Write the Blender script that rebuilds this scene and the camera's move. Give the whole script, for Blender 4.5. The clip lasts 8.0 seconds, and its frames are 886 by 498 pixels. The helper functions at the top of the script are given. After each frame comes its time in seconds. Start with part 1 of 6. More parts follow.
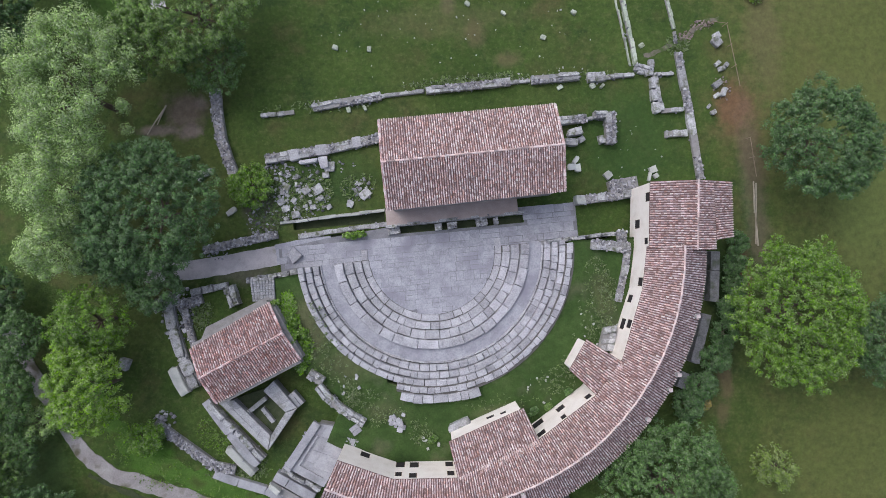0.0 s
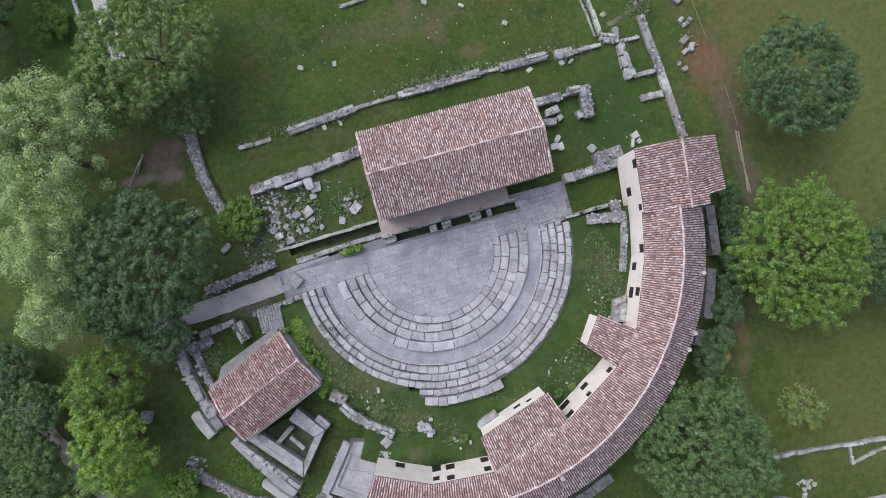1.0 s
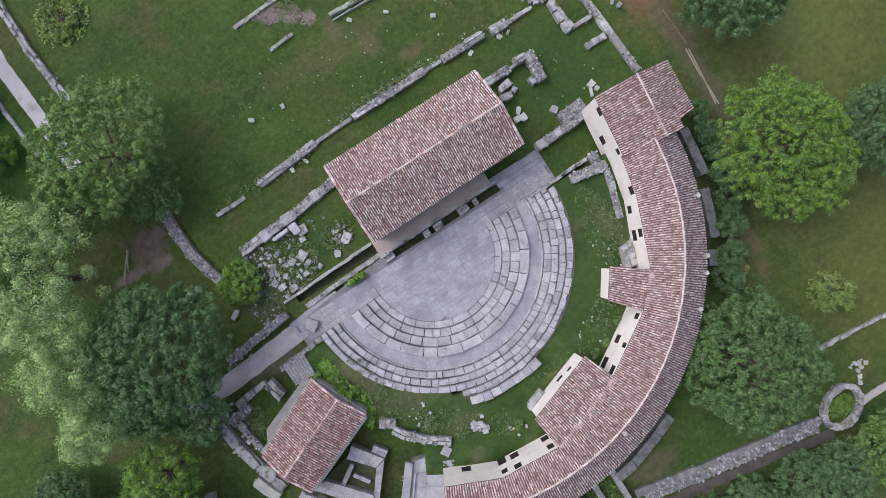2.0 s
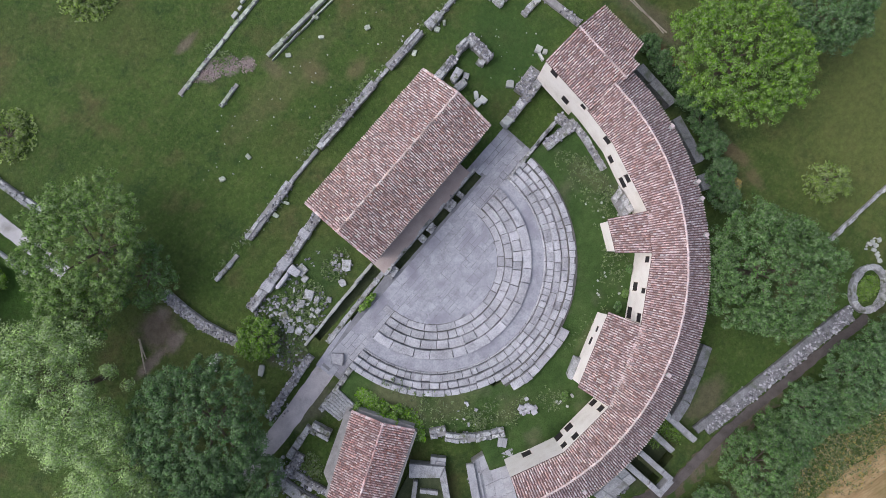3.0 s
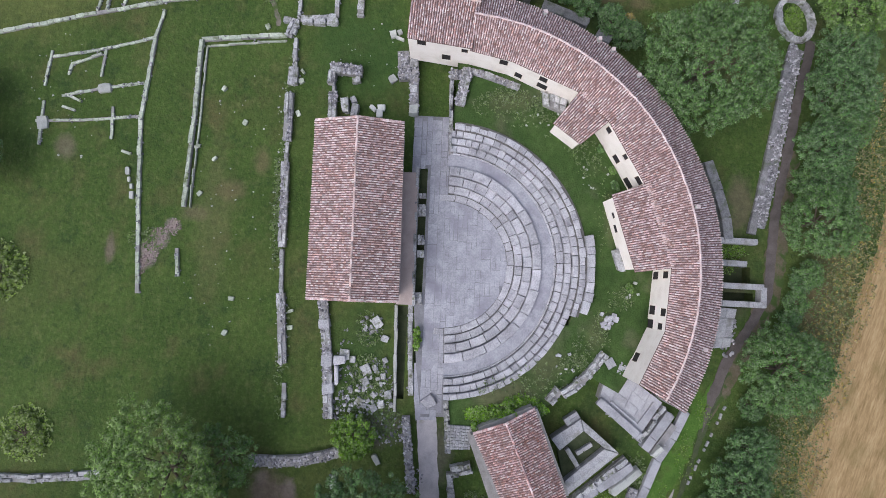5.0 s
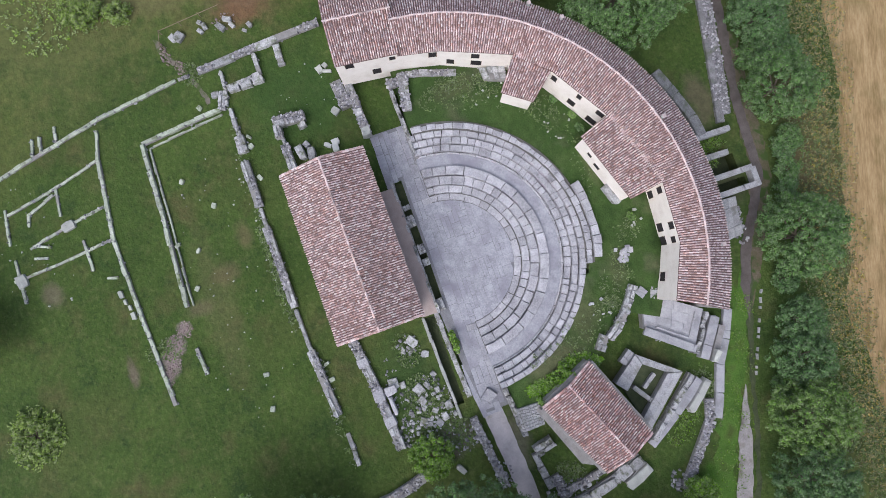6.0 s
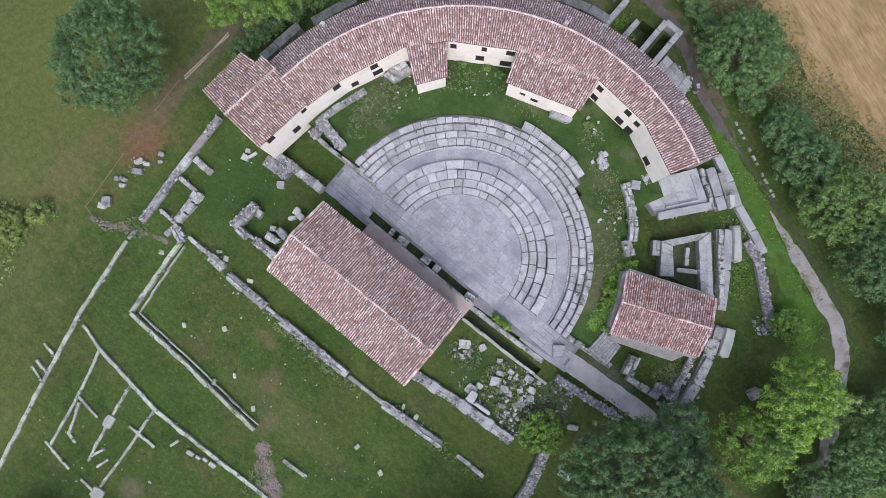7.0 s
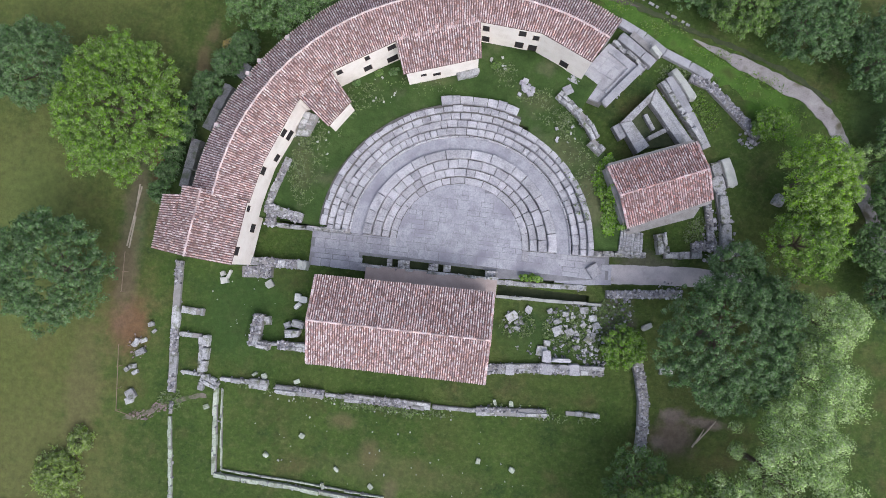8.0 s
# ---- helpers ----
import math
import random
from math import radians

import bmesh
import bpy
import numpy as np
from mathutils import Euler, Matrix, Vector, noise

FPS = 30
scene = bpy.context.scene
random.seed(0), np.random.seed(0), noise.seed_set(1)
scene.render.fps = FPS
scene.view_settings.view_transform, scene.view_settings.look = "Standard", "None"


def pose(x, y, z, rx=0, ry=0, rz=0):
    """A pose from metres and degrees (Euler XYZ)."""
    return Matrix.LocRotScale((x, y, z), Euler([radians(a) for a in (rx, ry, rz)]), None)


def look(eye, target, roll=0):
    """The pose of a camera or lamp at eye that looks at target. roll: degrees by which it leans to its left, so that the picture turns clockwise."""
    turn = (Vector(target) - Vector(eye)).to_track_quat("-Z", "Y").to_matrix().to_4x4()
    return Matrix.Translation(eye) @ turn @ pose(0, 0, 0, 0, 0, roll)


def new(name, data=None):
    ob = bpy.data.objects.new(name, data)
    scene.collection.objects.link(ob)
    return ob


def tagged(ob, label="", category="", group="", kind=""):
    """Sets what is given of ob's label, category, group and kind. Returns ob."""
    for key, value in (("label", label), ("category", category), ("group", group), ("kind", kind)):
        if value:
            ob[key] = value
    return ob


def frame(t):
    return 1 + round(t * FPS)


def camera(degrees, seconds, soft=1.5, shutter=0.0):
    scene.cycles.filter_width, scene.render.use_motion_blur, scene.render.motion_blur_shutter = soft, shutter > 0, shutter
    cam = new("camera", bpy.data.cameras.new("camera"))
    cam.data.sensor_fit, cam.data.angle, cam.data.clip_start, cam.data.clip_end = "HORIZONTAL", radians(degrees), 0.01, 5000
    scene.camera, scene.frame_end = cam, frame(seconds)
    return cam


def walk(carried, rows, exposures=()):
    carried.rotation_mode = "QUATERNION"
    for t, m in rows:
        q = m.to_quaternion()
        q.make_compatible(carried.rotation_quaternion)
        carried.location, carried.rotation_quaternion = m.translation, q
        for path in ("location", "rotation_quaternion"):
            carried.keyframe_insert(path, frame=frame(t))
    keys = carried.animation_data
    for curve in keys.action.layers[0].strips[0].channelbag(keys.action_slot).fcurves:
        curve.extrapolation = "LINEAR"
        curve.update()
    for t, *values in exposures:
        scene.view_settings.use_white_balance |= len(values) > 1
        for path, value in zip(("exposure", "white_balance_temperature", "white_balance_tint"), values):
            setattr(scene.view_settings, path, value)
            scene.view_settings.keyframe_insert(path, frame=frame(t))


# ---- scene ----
cam = camera(82.11, 8.0, soft=0.8)
walk(cam, [
    (0, pose(2.465, 1.197, 52.843, 1.567, -2.028, 174.631)),
    (0.5, pose(2.630, 1.074, 52.867, 1.523, -2.158, 171.392)),
    (1, pose(2.615, 0.770, 52.828, 1.508, -2.154, 164.845)),
    (1.5, pose(2.332, 0.477, 52.871, 1.543, -1.920, 156.202)),
    (3, pose(2.365, 0.234, 52.840, 2.057, -1.314, 131.098)),
    (3.5, pose(2.650, 0.135, 52.752, 2.349, -1.256, 123.416)),
    (4, pose(2.893, 0.084, 52.675, 2.694, -1.043, 113.017)),
    (4.5, pose(3.111, -0.021, 52.640, 3.086, -0.671, 102.261)),
    (6, pose(3.490, -1.736, 52.885, 4.050, -0.232, 70.648)),
    (6.5, pose(3.159, -1.990, 52.968, 3.847, 0.500, 55.388)),
    (7, pose(2.790, -2.230, 53.067, 3.490, 1.104, 39.940)),
    (7.5, pose(2.871, -2.721, 53.209, 3.569, 1.844, 24.910)),
    (8, pose(2.113, -2.241, 53.021, 2.218, 1.957, 6.784)),
], [(0, 0.22, 5980, 14), (3.0, 0.26, 5980, 14), (4.5, 0.29, 5980, 14), (6.5, 0.37, 5980, 14), (8.0, 0.43, 5980, 14)])

# ---- light: an even grey sky, a weak wide sun ----
world = bpy.data.worlds.new("overcast_sky")
scene.world = world
world.use_nodes = True
wt = world.node_tree
wt.nodes.clear()
sky = wt.nodes.new("ShaderNodeTexSky")
sky.sky_type = "NISHITA"
sky.sun_disc = False
sky.sun_elevation, sky.sun_rotation = radians(49), radians(141)
sky.dust_density, sky.ozone_density = 4.0, 1.0
grey = wt.nodes.new("ShaderNodeHueSaturation")
grey.inputs["Saturation"].default_value = 0.6
back = wt.nodes.new("ShaderNodeBackground")
back.inputs["Strength"].default_value = 0.15
wout = wt.nodes.new("ShaderNodeOutputWorld")
wt.links.new(sky.outputs[0], grey.inputs["Color"])
wt.links.new(grey.outputs[0], back.inputs[0])
wt.links.new(back.outputs[0], wout.inputs[0])
sun = new("sun", bpy.data.lights.new("sun", "SUN"))
sun.data.energy, sun.data.angle, sun.data.color = 0.92, radians(70), (1.0, 0.97, 0.95)
sun.matrix_world = look((24, -30, 44), (0, 0, 0))


# ---- materials ----
def material(name, colors, scale=1.0, rough=0.9, bump=0.3, fine=12.0, island=0.0, per_object=0.0, coord="Object", stain=None, distance=0.05, weight=0.4, odd=None):
    """Colours spread by a broad and a fine noise; bump from the fine one; island or per_object: brightness spread piece by piece."""
    m = bpy.data.materials.new(name)
    m.use_nodes = True
    nt = m.node_tree
    bsdf = nt.nodes["Principled BSDF"]
    bsdf.inputs["Roughness"].default_value = rough
    bsdf.inputs["Specular IOR Level"].default_value = 0.25
    tc = nt.nodes.new("ShaderNodeTexCoord")
    geo = nt.nodes.new("ShaderNodeNewGeometry")
    src = geo.outputs["Position"] if coord == "World" else tc.outputs["Object"]
    n1 = nt.nodes.new("ShaderNodeTexNoise")
    n1.inputs["Scale"].default_value, n1.inputs["Detail"].default_value, n1.inputs["Roughness"].default_value = scale, 6, 0.6
    n2 = nt.nodes.new("ShaderNodeTexNoise")
    n2.inputs["Scale"].default_value, n2.inputs["Detail"].default_value, n2.inputs["Roughness"].default_value = scale * fine, 4, 0.7
    for n in (n1, n2):
        nt.links.new(src, n.inputs["Vector"])
    mix = nt.nodes.new("ShaderNodeMix")
    mix.data_type = "FLOAT"
    mix.inputs[0].default_value = weight
    nt.links.new(n1.outputs[0], mix.inputs[2])
    nt.links.new(n2.outputs[0], mix.inputs[3])
    ramp = nt.nodes.new("ShaderNodeValToRGB")
    els = ramp.color_ramp.elements
    els[0].position, els[1].position = 0.34, 0.66
    els[0].color, els[1].color = (*colors[0], 1), (*colors[-1], 1)
    for i, c in enumerate(colors[1:-1]):
        e = els.new(0.34 + 0.32 * (i + 1) / (len(colors) - 1))
        e.color = (*c, 1)
    nt.links.new(mix.outputs[0], ramp.inputs[0])
    out = ramp.outputs[0]
    if stain:
        col, sc, lo, hi = stain
        n3 = nt.nodes.new("ShaderNodeTexNoise")
        n3.inputs["Scale"].default_value, n3.inputs["Detail"].default_value = sc, 5
        nt.links.new(geo.outputs["Position"], n3.inputs["Vector"])
        mr = nt.nodes.new("ShaderNodeMapRange")
        mr.inputs[1].default_value, mr.inputs[2].default_value = lo, hi
        nt.links.new(n3.outputs[0], mr.inputs[0])
        sm = nt.nodes.new("ShaderNodeMix")
        sm.data_type = "RGBA"
        nt.links.new(mr.outputs[0], sm.inputs[0])
        nt.links.new(out, sm.inputs[6])
        sm.inputs[7].default_value = (*col, 1)
        out = sm.outputs[2]
    if island or per_object:
        rnd = geo.outputs["Random Per Island"]
        if per_object:
            oi = nt.nodes.new("ShaderNodeObjectInfo")
            rnd = oi.outputs["Random"]
        amount = island or per_object
        hsv = nt.nodes.new("ShaderNodeHueSaturation")
        mv = nt.nodes.new("ShaderNodeMapRange")
        mv.inputs[3].default_value, mv.inputs[4].default_value = 1 - amount, 1 + amount
        nt.links.new(rnd, mv.inputs[0])
        nt.links.new(mv.outputs[0], hsv.inputs["Value"])
        wn = nt.nodes.new("ShaderNodeTexWhiteNoise")
        wn.noise_dimensions = "1D"
        nt.links.new(rnd, wn.inputs["W"])
        mh = nt.nodes.new("ShaderNodeMapRange")
        mh.inputs[3].default_value, mh.inputs[4].default_value = 0.5 - 0.03 * amount, 0.5 + 0.03 * amount
        nt.links.new(wn.outputs[0], mh.inputs[0])
        nt.links.new(mh.outputs[0], hsv.inputs["Hue"])
        ms = nt.nodes.new("ShaderNodeMapRange")
        ms.inputs[3].default_value, ms.inputs[4].default_value = 1 - amount, 1 + 0.6 * amount
        nt.links.new(wn.outputs[0], ms.inputs[0])
        nt.links.new(ms.outputs[0], hsv.inputs["Saturation"])
        nt.links.new(out, hsv.inputs["Color"])
        out = hsv.outputs[0]
        if odd:
            col, share = odd
            shift = nt.nodes.new("ShaderNodeMath")
            shift.inputs[1].default_value = 7.31
            w2 = nt.nodes.new("ShaderNodeTexWhiteNoise")
            w2.noise_dimensions = "1D"
            pick = nt.nodes.new("ShaderNodeMapRange")
            pick.inputs[1].default_value, pick.inputs[2].default_value, pick.inputs[4].default_value = 1 - share, 1 - share * 0.4, 0.85
            om = nt.nodes.new("ShaderNodeMix")
            om.data_type = "RGBA"
            nt.links.new(rnd, shift.inputs[0])
            nt.links.new(shift.outputs[0], w2.inputs["W"])
            nt.links.new(w2.outputs[0], pick.inputs[0])
            nt.links.new(pick.outputs[0], om.inputs[0])
            nt.links.new(out, om.inputs[6])
            om.inputs[7].default_value = (*col, 1)
            out = om.outputs[2]
    nt.links.new(out, bsdf.inputs["Base Color"])
    if bump:
        b = nt.nodes.new("ShaderNodeBump")
        b.inputs["Strength"].default_value, b.inputs["Distance"].default_value = bump, distance
        nt.links.new(n2.outputs[0], b.inputs["Height"])
        nt.links.new(b.outputs[0], bsdf.inputs["Normal"])
    return m


STONE = material("grey_limestone", [(0.17, 0.17, 0.165), (0.36, 0.36, 0.36), (0.54, 0.54, 0.535)], 1.1, per_object=0.26, coord="World", fine=6, weight=0.6, bump=0.7, stain=((0.13, 0.14, 0.09), 1.7, 0.52, 0.68))
SEAT = material("worn_seat_limestone", [(0.225, 0.222, 0.234), (0.395, 0.39, 0.403), (0.54, 0.535, 0.55)], 0.8, per_object=0.17, coord="World", fine=9, weight=0.55, bump=0.6, stain=((0.24, 0.235, 0.255), 1.1, 0.6, 0.78))
PAVE = material("paving_limestone", [(0.23, 0.232, 0.252), (0.345, 0.346, 0.372), (0.45, 0.45, 0.476)], 0.9, per_object=0.07, coord="World", fine=7, weight=0.55, bump=0.4, stain=((0.25, 0.245, 0.28), 0.35, 0.5, 0.7))
PAVEBED = material("dirt_between_paving", [(0.14, 0.14, 0.147), (0.27, 0.27, 0.28)], 0.7, coord="World")
TRENCH = material("dark_weedy_earth", [(0.035, 0.05, 0.022), (0.085, 0.1, 0.05)], 1.2, coord="World", bump=0.8)
JOINT = material("earth_in_the_joints", [(0.09, 0.09, 0.08), (0.16, 0.15, 0.14)], 2.0, coord="World")
PALE = material("pale_marble_block", [(0.32, 0.33, 0.3), (0.5, 0.51, 0.47)], 1.5, per_object=0.12, coord="World")
RUIN = material("pebbly_grey_masonry", [(0.21, 0.21, 0.215), (0.345, 0.345, 0.35), (0.48, 0.48, 0.485)], 1.8, per_object=0.1, coord="World", fine=5, weight=0.6, bump=0.7, stain=((0.2, 0.2, 0.17), 0.8, 0.55, 0.75))
SLAB = material("smooth_grey_limestone", [(0.25, 0.25, 0.265), (0.34, 0.34, 0.355), (0.42, 0.42, 0.435)], 0.8, per_object=0.08, coord="World", fine=9, weight=0.45, bump=0.35, stain=((0.2, 0.2, 0.2), 0.6, 0.55, 0.75))
FOOT = material("lichened_footing_stone", [(0.24, 0.27, 0.2), (0.39, 0.425, 0.34), (0.56, 0.6, 0.5)], 1.4, per_object=0.16, coord="World", fine=6, weight=0.6, bump=0.6, stain=((0.14, 0.17, 0.08), 1.2, 0.55, 0.72))
WHITE = material("white_marble_block", [(0.55, 0.56, 0.52), (0.7, 0.71, 0.67)], 1.5, per_object=0.06, coord="World")
OLDWALL = material("dark_weathered_masonry", [(0.12, 0.12, 0.12), (0.2, 0.2, 0.2), (0.31, 0.31, 0.315)], 1.6, per_object=0.1, coord="World", fine=5, weight=0.6, bump=0.7, stain=((0.11, 0.125, 0.08), 0.9, 0.52, 0.7))
RUBBLE = material("rubble_stone", [(0.13, 0.125, 0.135), (0.26, 0.255, 0.27), (0.4, 0.395, 0.41)], 1.5, odd=((0.56, 0.55, 0.57), 0.16), island=0.5, coord="World")
CORE = material("wall_core_mortar", [(0.2, 0.19, 0.18), (0.35, 0.34, 0.33)], 1.6, coord="World", bump=0.5)
PLASTER = material("cream_lime_plaster", [(0.68, 0.62, 0.55), (0.78, 0.725, 0.66), (0.83, 0.78, 0.72)], 0.8, coord="World", bump=0.15, stain=((0.62, 0.54, 0.45), 0.7, 0.62, 0.85))
TILE = material("terracotta_roof_tile", [(0.28, 0.158, 0.136), (0.465, 0.32, 0.3), (0.67, 0.575, 0.56)], 1.5, island=0.42, coord="World", fine=4, weight=0.5, odd=((0.76, 0.69, 0.66), 0.22), stain=((0.4, 0.335, 0.335), 0.9, 0.56, 0.8))
TILE_OLD = material("lichened_roof_tile", [(0.27, 0.175, 0.17), (0.46, 0.345, 0.345), (0.66, 0.565, 0.565)], 1.5, island=0.42, coord="World", fine=4, weight=0.5, odd=((0.74, 0.68, 0.665), 0.22), stain=((0.42, 0.345, 0.34), 0.6, 0.55, 0.85))
TILE_RED = material("dull_red_roof_tile", [(0.26, 0.125, 0.108), (0.43, 0.265, 0.25), (0.63, 0.5, 0.49)], 1.5, island=0.42, coord="World", fine=4, weight=0.5, odd=((0.7, 0.62, 0.605), 0.22), stain=((0.39, 0.325, 0.315), 0.7, 0.55, 0.8))
# Far darker than the cover tiles, so the channels between them stand out.
TILEDARK = material("dark_pan_tile", [(0.115, 0.064, 0.057), (0.235, 0.15, 0.136)], 2.5, coord="World")
RIDGE = material("mortared_ridge_tile", [(0.42, 0.3, 0.28), (0.58, 0.47, 0.44)], 2.0, island=0.45, coord="World")
BOARDS = material("stage_earth_floor", [(0.33, 0.265, 0.24), (0.46, 0.385, 0.35)], 1.0, coord="World")
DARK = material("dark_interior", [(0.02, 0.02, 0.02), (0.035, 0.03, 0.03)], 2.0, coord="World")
WOOD = material("weathered_wood", [(0.19, 0.14, 0.1), (0.33, 0.26, 0.19)], 3.0, coord="World")
WOODPALE = material("bleached_wood", [(0.32, 0.28, 0.22), (0.45, 0.4, 0.32)], 3.0, coord="World")
EARTHGREY = material("pinkish_bare_gravel", [(0.13, 0.115, 0.09), (0.22, 0.185, 0.165)], 0.8, coord="World", fine=12, stain=((0.07, 0.1, 0.03), 0.9, 0.45, 0.6))
PINKEARTH = material("pinkish_trodden_gravel", [(0.16, 0.12, 0.11), (0.28, 0.215, 0.205), (0.4, 0.33, 0.32)], 0.9, coord="World", fine=8, weight=0.6, stain=((0.08, 0.1, 0.035), 0.8, 0.5, 0.62))
RANKGRASS = material("rank_bright_grass", [(0.045, 0.094, 0.016), (0.072, 0.148, 0.022), (0.112, 0.192, 0.04)], 0.5, rough=0.95, bump=0.9, fine=12, coord="World", distance=0.1, stain=((0.06, 0.09, 0.02), 0.5, 0.55, 0.7))
LANE = material("trodden_lane_gravel", [(0.2, 0.185, 0.18), (0.31, 0.29, 0.285), (0.42, 0.4, 0.39)], 0.7, coord="World", fine=14, weight=0.5, stain=((0.13, 0.12, 0.08), 0.6, 0.52, 0.68))
EARTHVERGE = material("weedy_earth", [(0.07, 0.075, 0.03), (0.11, 0.095, 0.06), (0.16, 0.13, 0.1)], 0.7, coord="World", fine=9, weight=0.5, bump=0.7, stain=((0.05, 0.085, 0.02), 0.8, 0.48, 0.6))
GRAVEL = material("pale_gravel", [(0.32, 0.3, 0.3), (0.44, 0.41, 0.41), (0.54, 0.505, 0.5)], 0.8, coord="World", fine=20, stain=((0.2, 0.2, 0.15), 0.6, 0.6, 0.75))
ROADM = material("gravel_road", [(0.42, 0.4, 0.4), (0.58, 0.56, 0.56)], 0.5, coord="World", fine=20, stain=((0.3, 0.28, 0.25), 0.45, 0.58, 0.72))
FIELD = material("ripe_stubble_field", [(0.19, 0.128, 0.056), (0.32, 0.22, 0.103), (0.44, 0.32, 0.17)], 1.1, fine=5, weight=0.5, stain=((0.15, 0.125, 0.045), 0.22, 0.5, 0.8), bump=0.8)
BARK = material("tree_bark", [(0.07, 0.055, 0.04), (0.15, 0.12, 0.09)], 3.0, bump=0.6)
TRACK = material("dark_trodden_earth", [(0.07, 0.06, 0.055), (0.15, 0.13, 0.12)], 0.8, coord="World", fine=15)


def leaf_material(name, a, b):
    a, b = tuple(x * 0.78 for x in a), tuple(x * 1.3 for x in b)
    m = material(name, [a, tuple((x + y) / 2 for x, y in zip(a, b)), b], 1.7, rough=0.85, bump=0, island=0.34, coord="World", fine=3)
    m.node_tree.nodes["Principled BSDF"].inputs["Transmission Weight"].default_value = 0.0
    return m


LEAF_DARK = leaf_material("dark_green_leaves", (0.05, 0.106, 0.034), (0.122, 0.205, 0.074))
LEAF_DEEP = leaf_material("deep_green_leaves", (0.054, 0.114, 0.032), (0.134, 0.224, 0.07))
LEAF_MID = leaf_material("green_leaves", (0.07, 0.135, 0.028), (0.165, 0.26, 0.065))
LEAF_OLIVE = leaf_material("olive_green_leaves", (0.095, 0.175, 0.034), (0.215, 0.32, 0.09))
LEAF_BRIGHT = leaf_material("fresh_green_leaves", (0.1, 0.2, 0.02), (0.23, 0.37, 0.05))
LEAF_FRESH = leaf_material("lively_green_leaves", (0.072, 0.155, 0.018), (0.178, 0.295, 0.046))
LEAF_PALE = leaf_material("silver_green_leaves", (0.168, 0.275, 0.074), (0.37, 0.495, 0.18))
DRYGRASS = leaf_material("dry_field_weeds", (0.12, 0.13, 0.045), (0.22, 0.2, 0.085))
CLOVER = leaf_material("pale_weed_leaves", (0.075, 0.12, 0.035), (0.18, 0.225, 0.1))
LEAF_SOFT = leaf_material("soft_yellow_green_leaves", (0.12, 0.19, 0.038), (0.23, 0.305, 0.08))
RANKLEAF = leaf_material("rank_grass_blades", (0.065, 0.13, 0.016), (0.155, 0.25, 0.042))
DRYGOLD = leaf_material("dry_golden_twigs", (0.2, 0.15, 0.04), (0.34, 0.27, 0.09))
WEED = leaf_material("rough_grass_blades", (0.07, 0.115, 0.032), (0.145, 0.195, 0.07))


def patched(m, patches):
    """Bare, rank or darkened spots (x, y, half width, half depth, colour, amount) with ragged edges over a material."""
    nt = m.node_tree
    bsdf = nt.nodes["Principled BSDF"]
    out = bsdf.inputs["Base Color"].links[0].from_socket
    geo = nt.nodes.new("ShaderNodeNewGeometry")
    wob = nt.nodes.new("ShaderNodeTexNoise")
    wob.inputs["Scale"].default_value, wob.inputs["Detail"].default_value, wob.inputs["Roughness"].default_value = 0.55, 9, 0.68
    nt.links.new(geo.outputs["Position"], wob.inputs["Vector"])
    for x, y, rx, ry, col, amount in patches:
        mp = nt.nodes.new("ShaderNodeMapping")
        mp.inputs["Scale"].default_value = (1 / rx, 1 / ry, 0)
        mp.inputs["Location"].default_value = (-x / rx, -y / ry, 0)
        ln = nt.nodes.new("ShaderNodeVectorMath")
        ln.operation = "LENGTH"
        add = nt.nodes.new("ShaderNodeMath")
        add.operation = "MULTIPLY_ADD"
        add.inputs[1].default_value = 1.6
        mr = nt.nodes.new("ShaderNodeMapRange")
        mr.inputs[1].default_value, mr.inputs[2].default_value, mr.inputs[3].default_value, mr.inputs[4].default_value = 1.3, 1.95, amount, 0.0
        mix = nt.nodes.new("ShaderNodeMix")
        mix.data_type = "RGBA"
        mix.inputs[7].default_value = (*col, 1)
        nt.links.new(geo.outputs["Position"], mp.inputs["Vector"])
        nt.links.new(mp.outputs[0], ln.inputs[0])
        nt.links.new(wob.outputs[0], add.inputs[0])
        nt.links.new(ln.outputs["Value"], add.inputs[2])
        nt.links.new(add.outputs[0], mr.inputs[0])
        nt.links.new(mr.outputs[0], mix.inputs[0])
        nt.links.new(out, mix.inputs[6])
        out = mix.outputs[2]
    tuft = nt.nodes.new("ShaderNodeTexNoise")
    tuft.inputs["Scale"].default_value, tuft.inputs["Detail"].default_value, tuft.inputs["Roughness"].default_value = 1.5, 8, 0.72
    nt.links.new(geo.outputs["Position"], tuft.inputs["Vector"])
    mv = nt.nodes.new("ShaderNodeMapRange")
    mv.inputs[1].default_value, mv.inputs[2].default_value, mv.inputs[3].default_value, mv.inputs[4].default_value = 0.32, 0.68, 0.76, 1.22
    nt.links.new(tuft.outputs[0], mv.inputs[0])
    hsv = nt.nodes.new("ShaderNodeHueSaturation")
    nt.links.new(mv.outputs[0], hsv.inputs["Value"])
    nt.links.new(out, hsv.inputs["Color"])
    nt.links.new(hsv.outputs[0], bsdf.inputs["Base Color"])
    return m


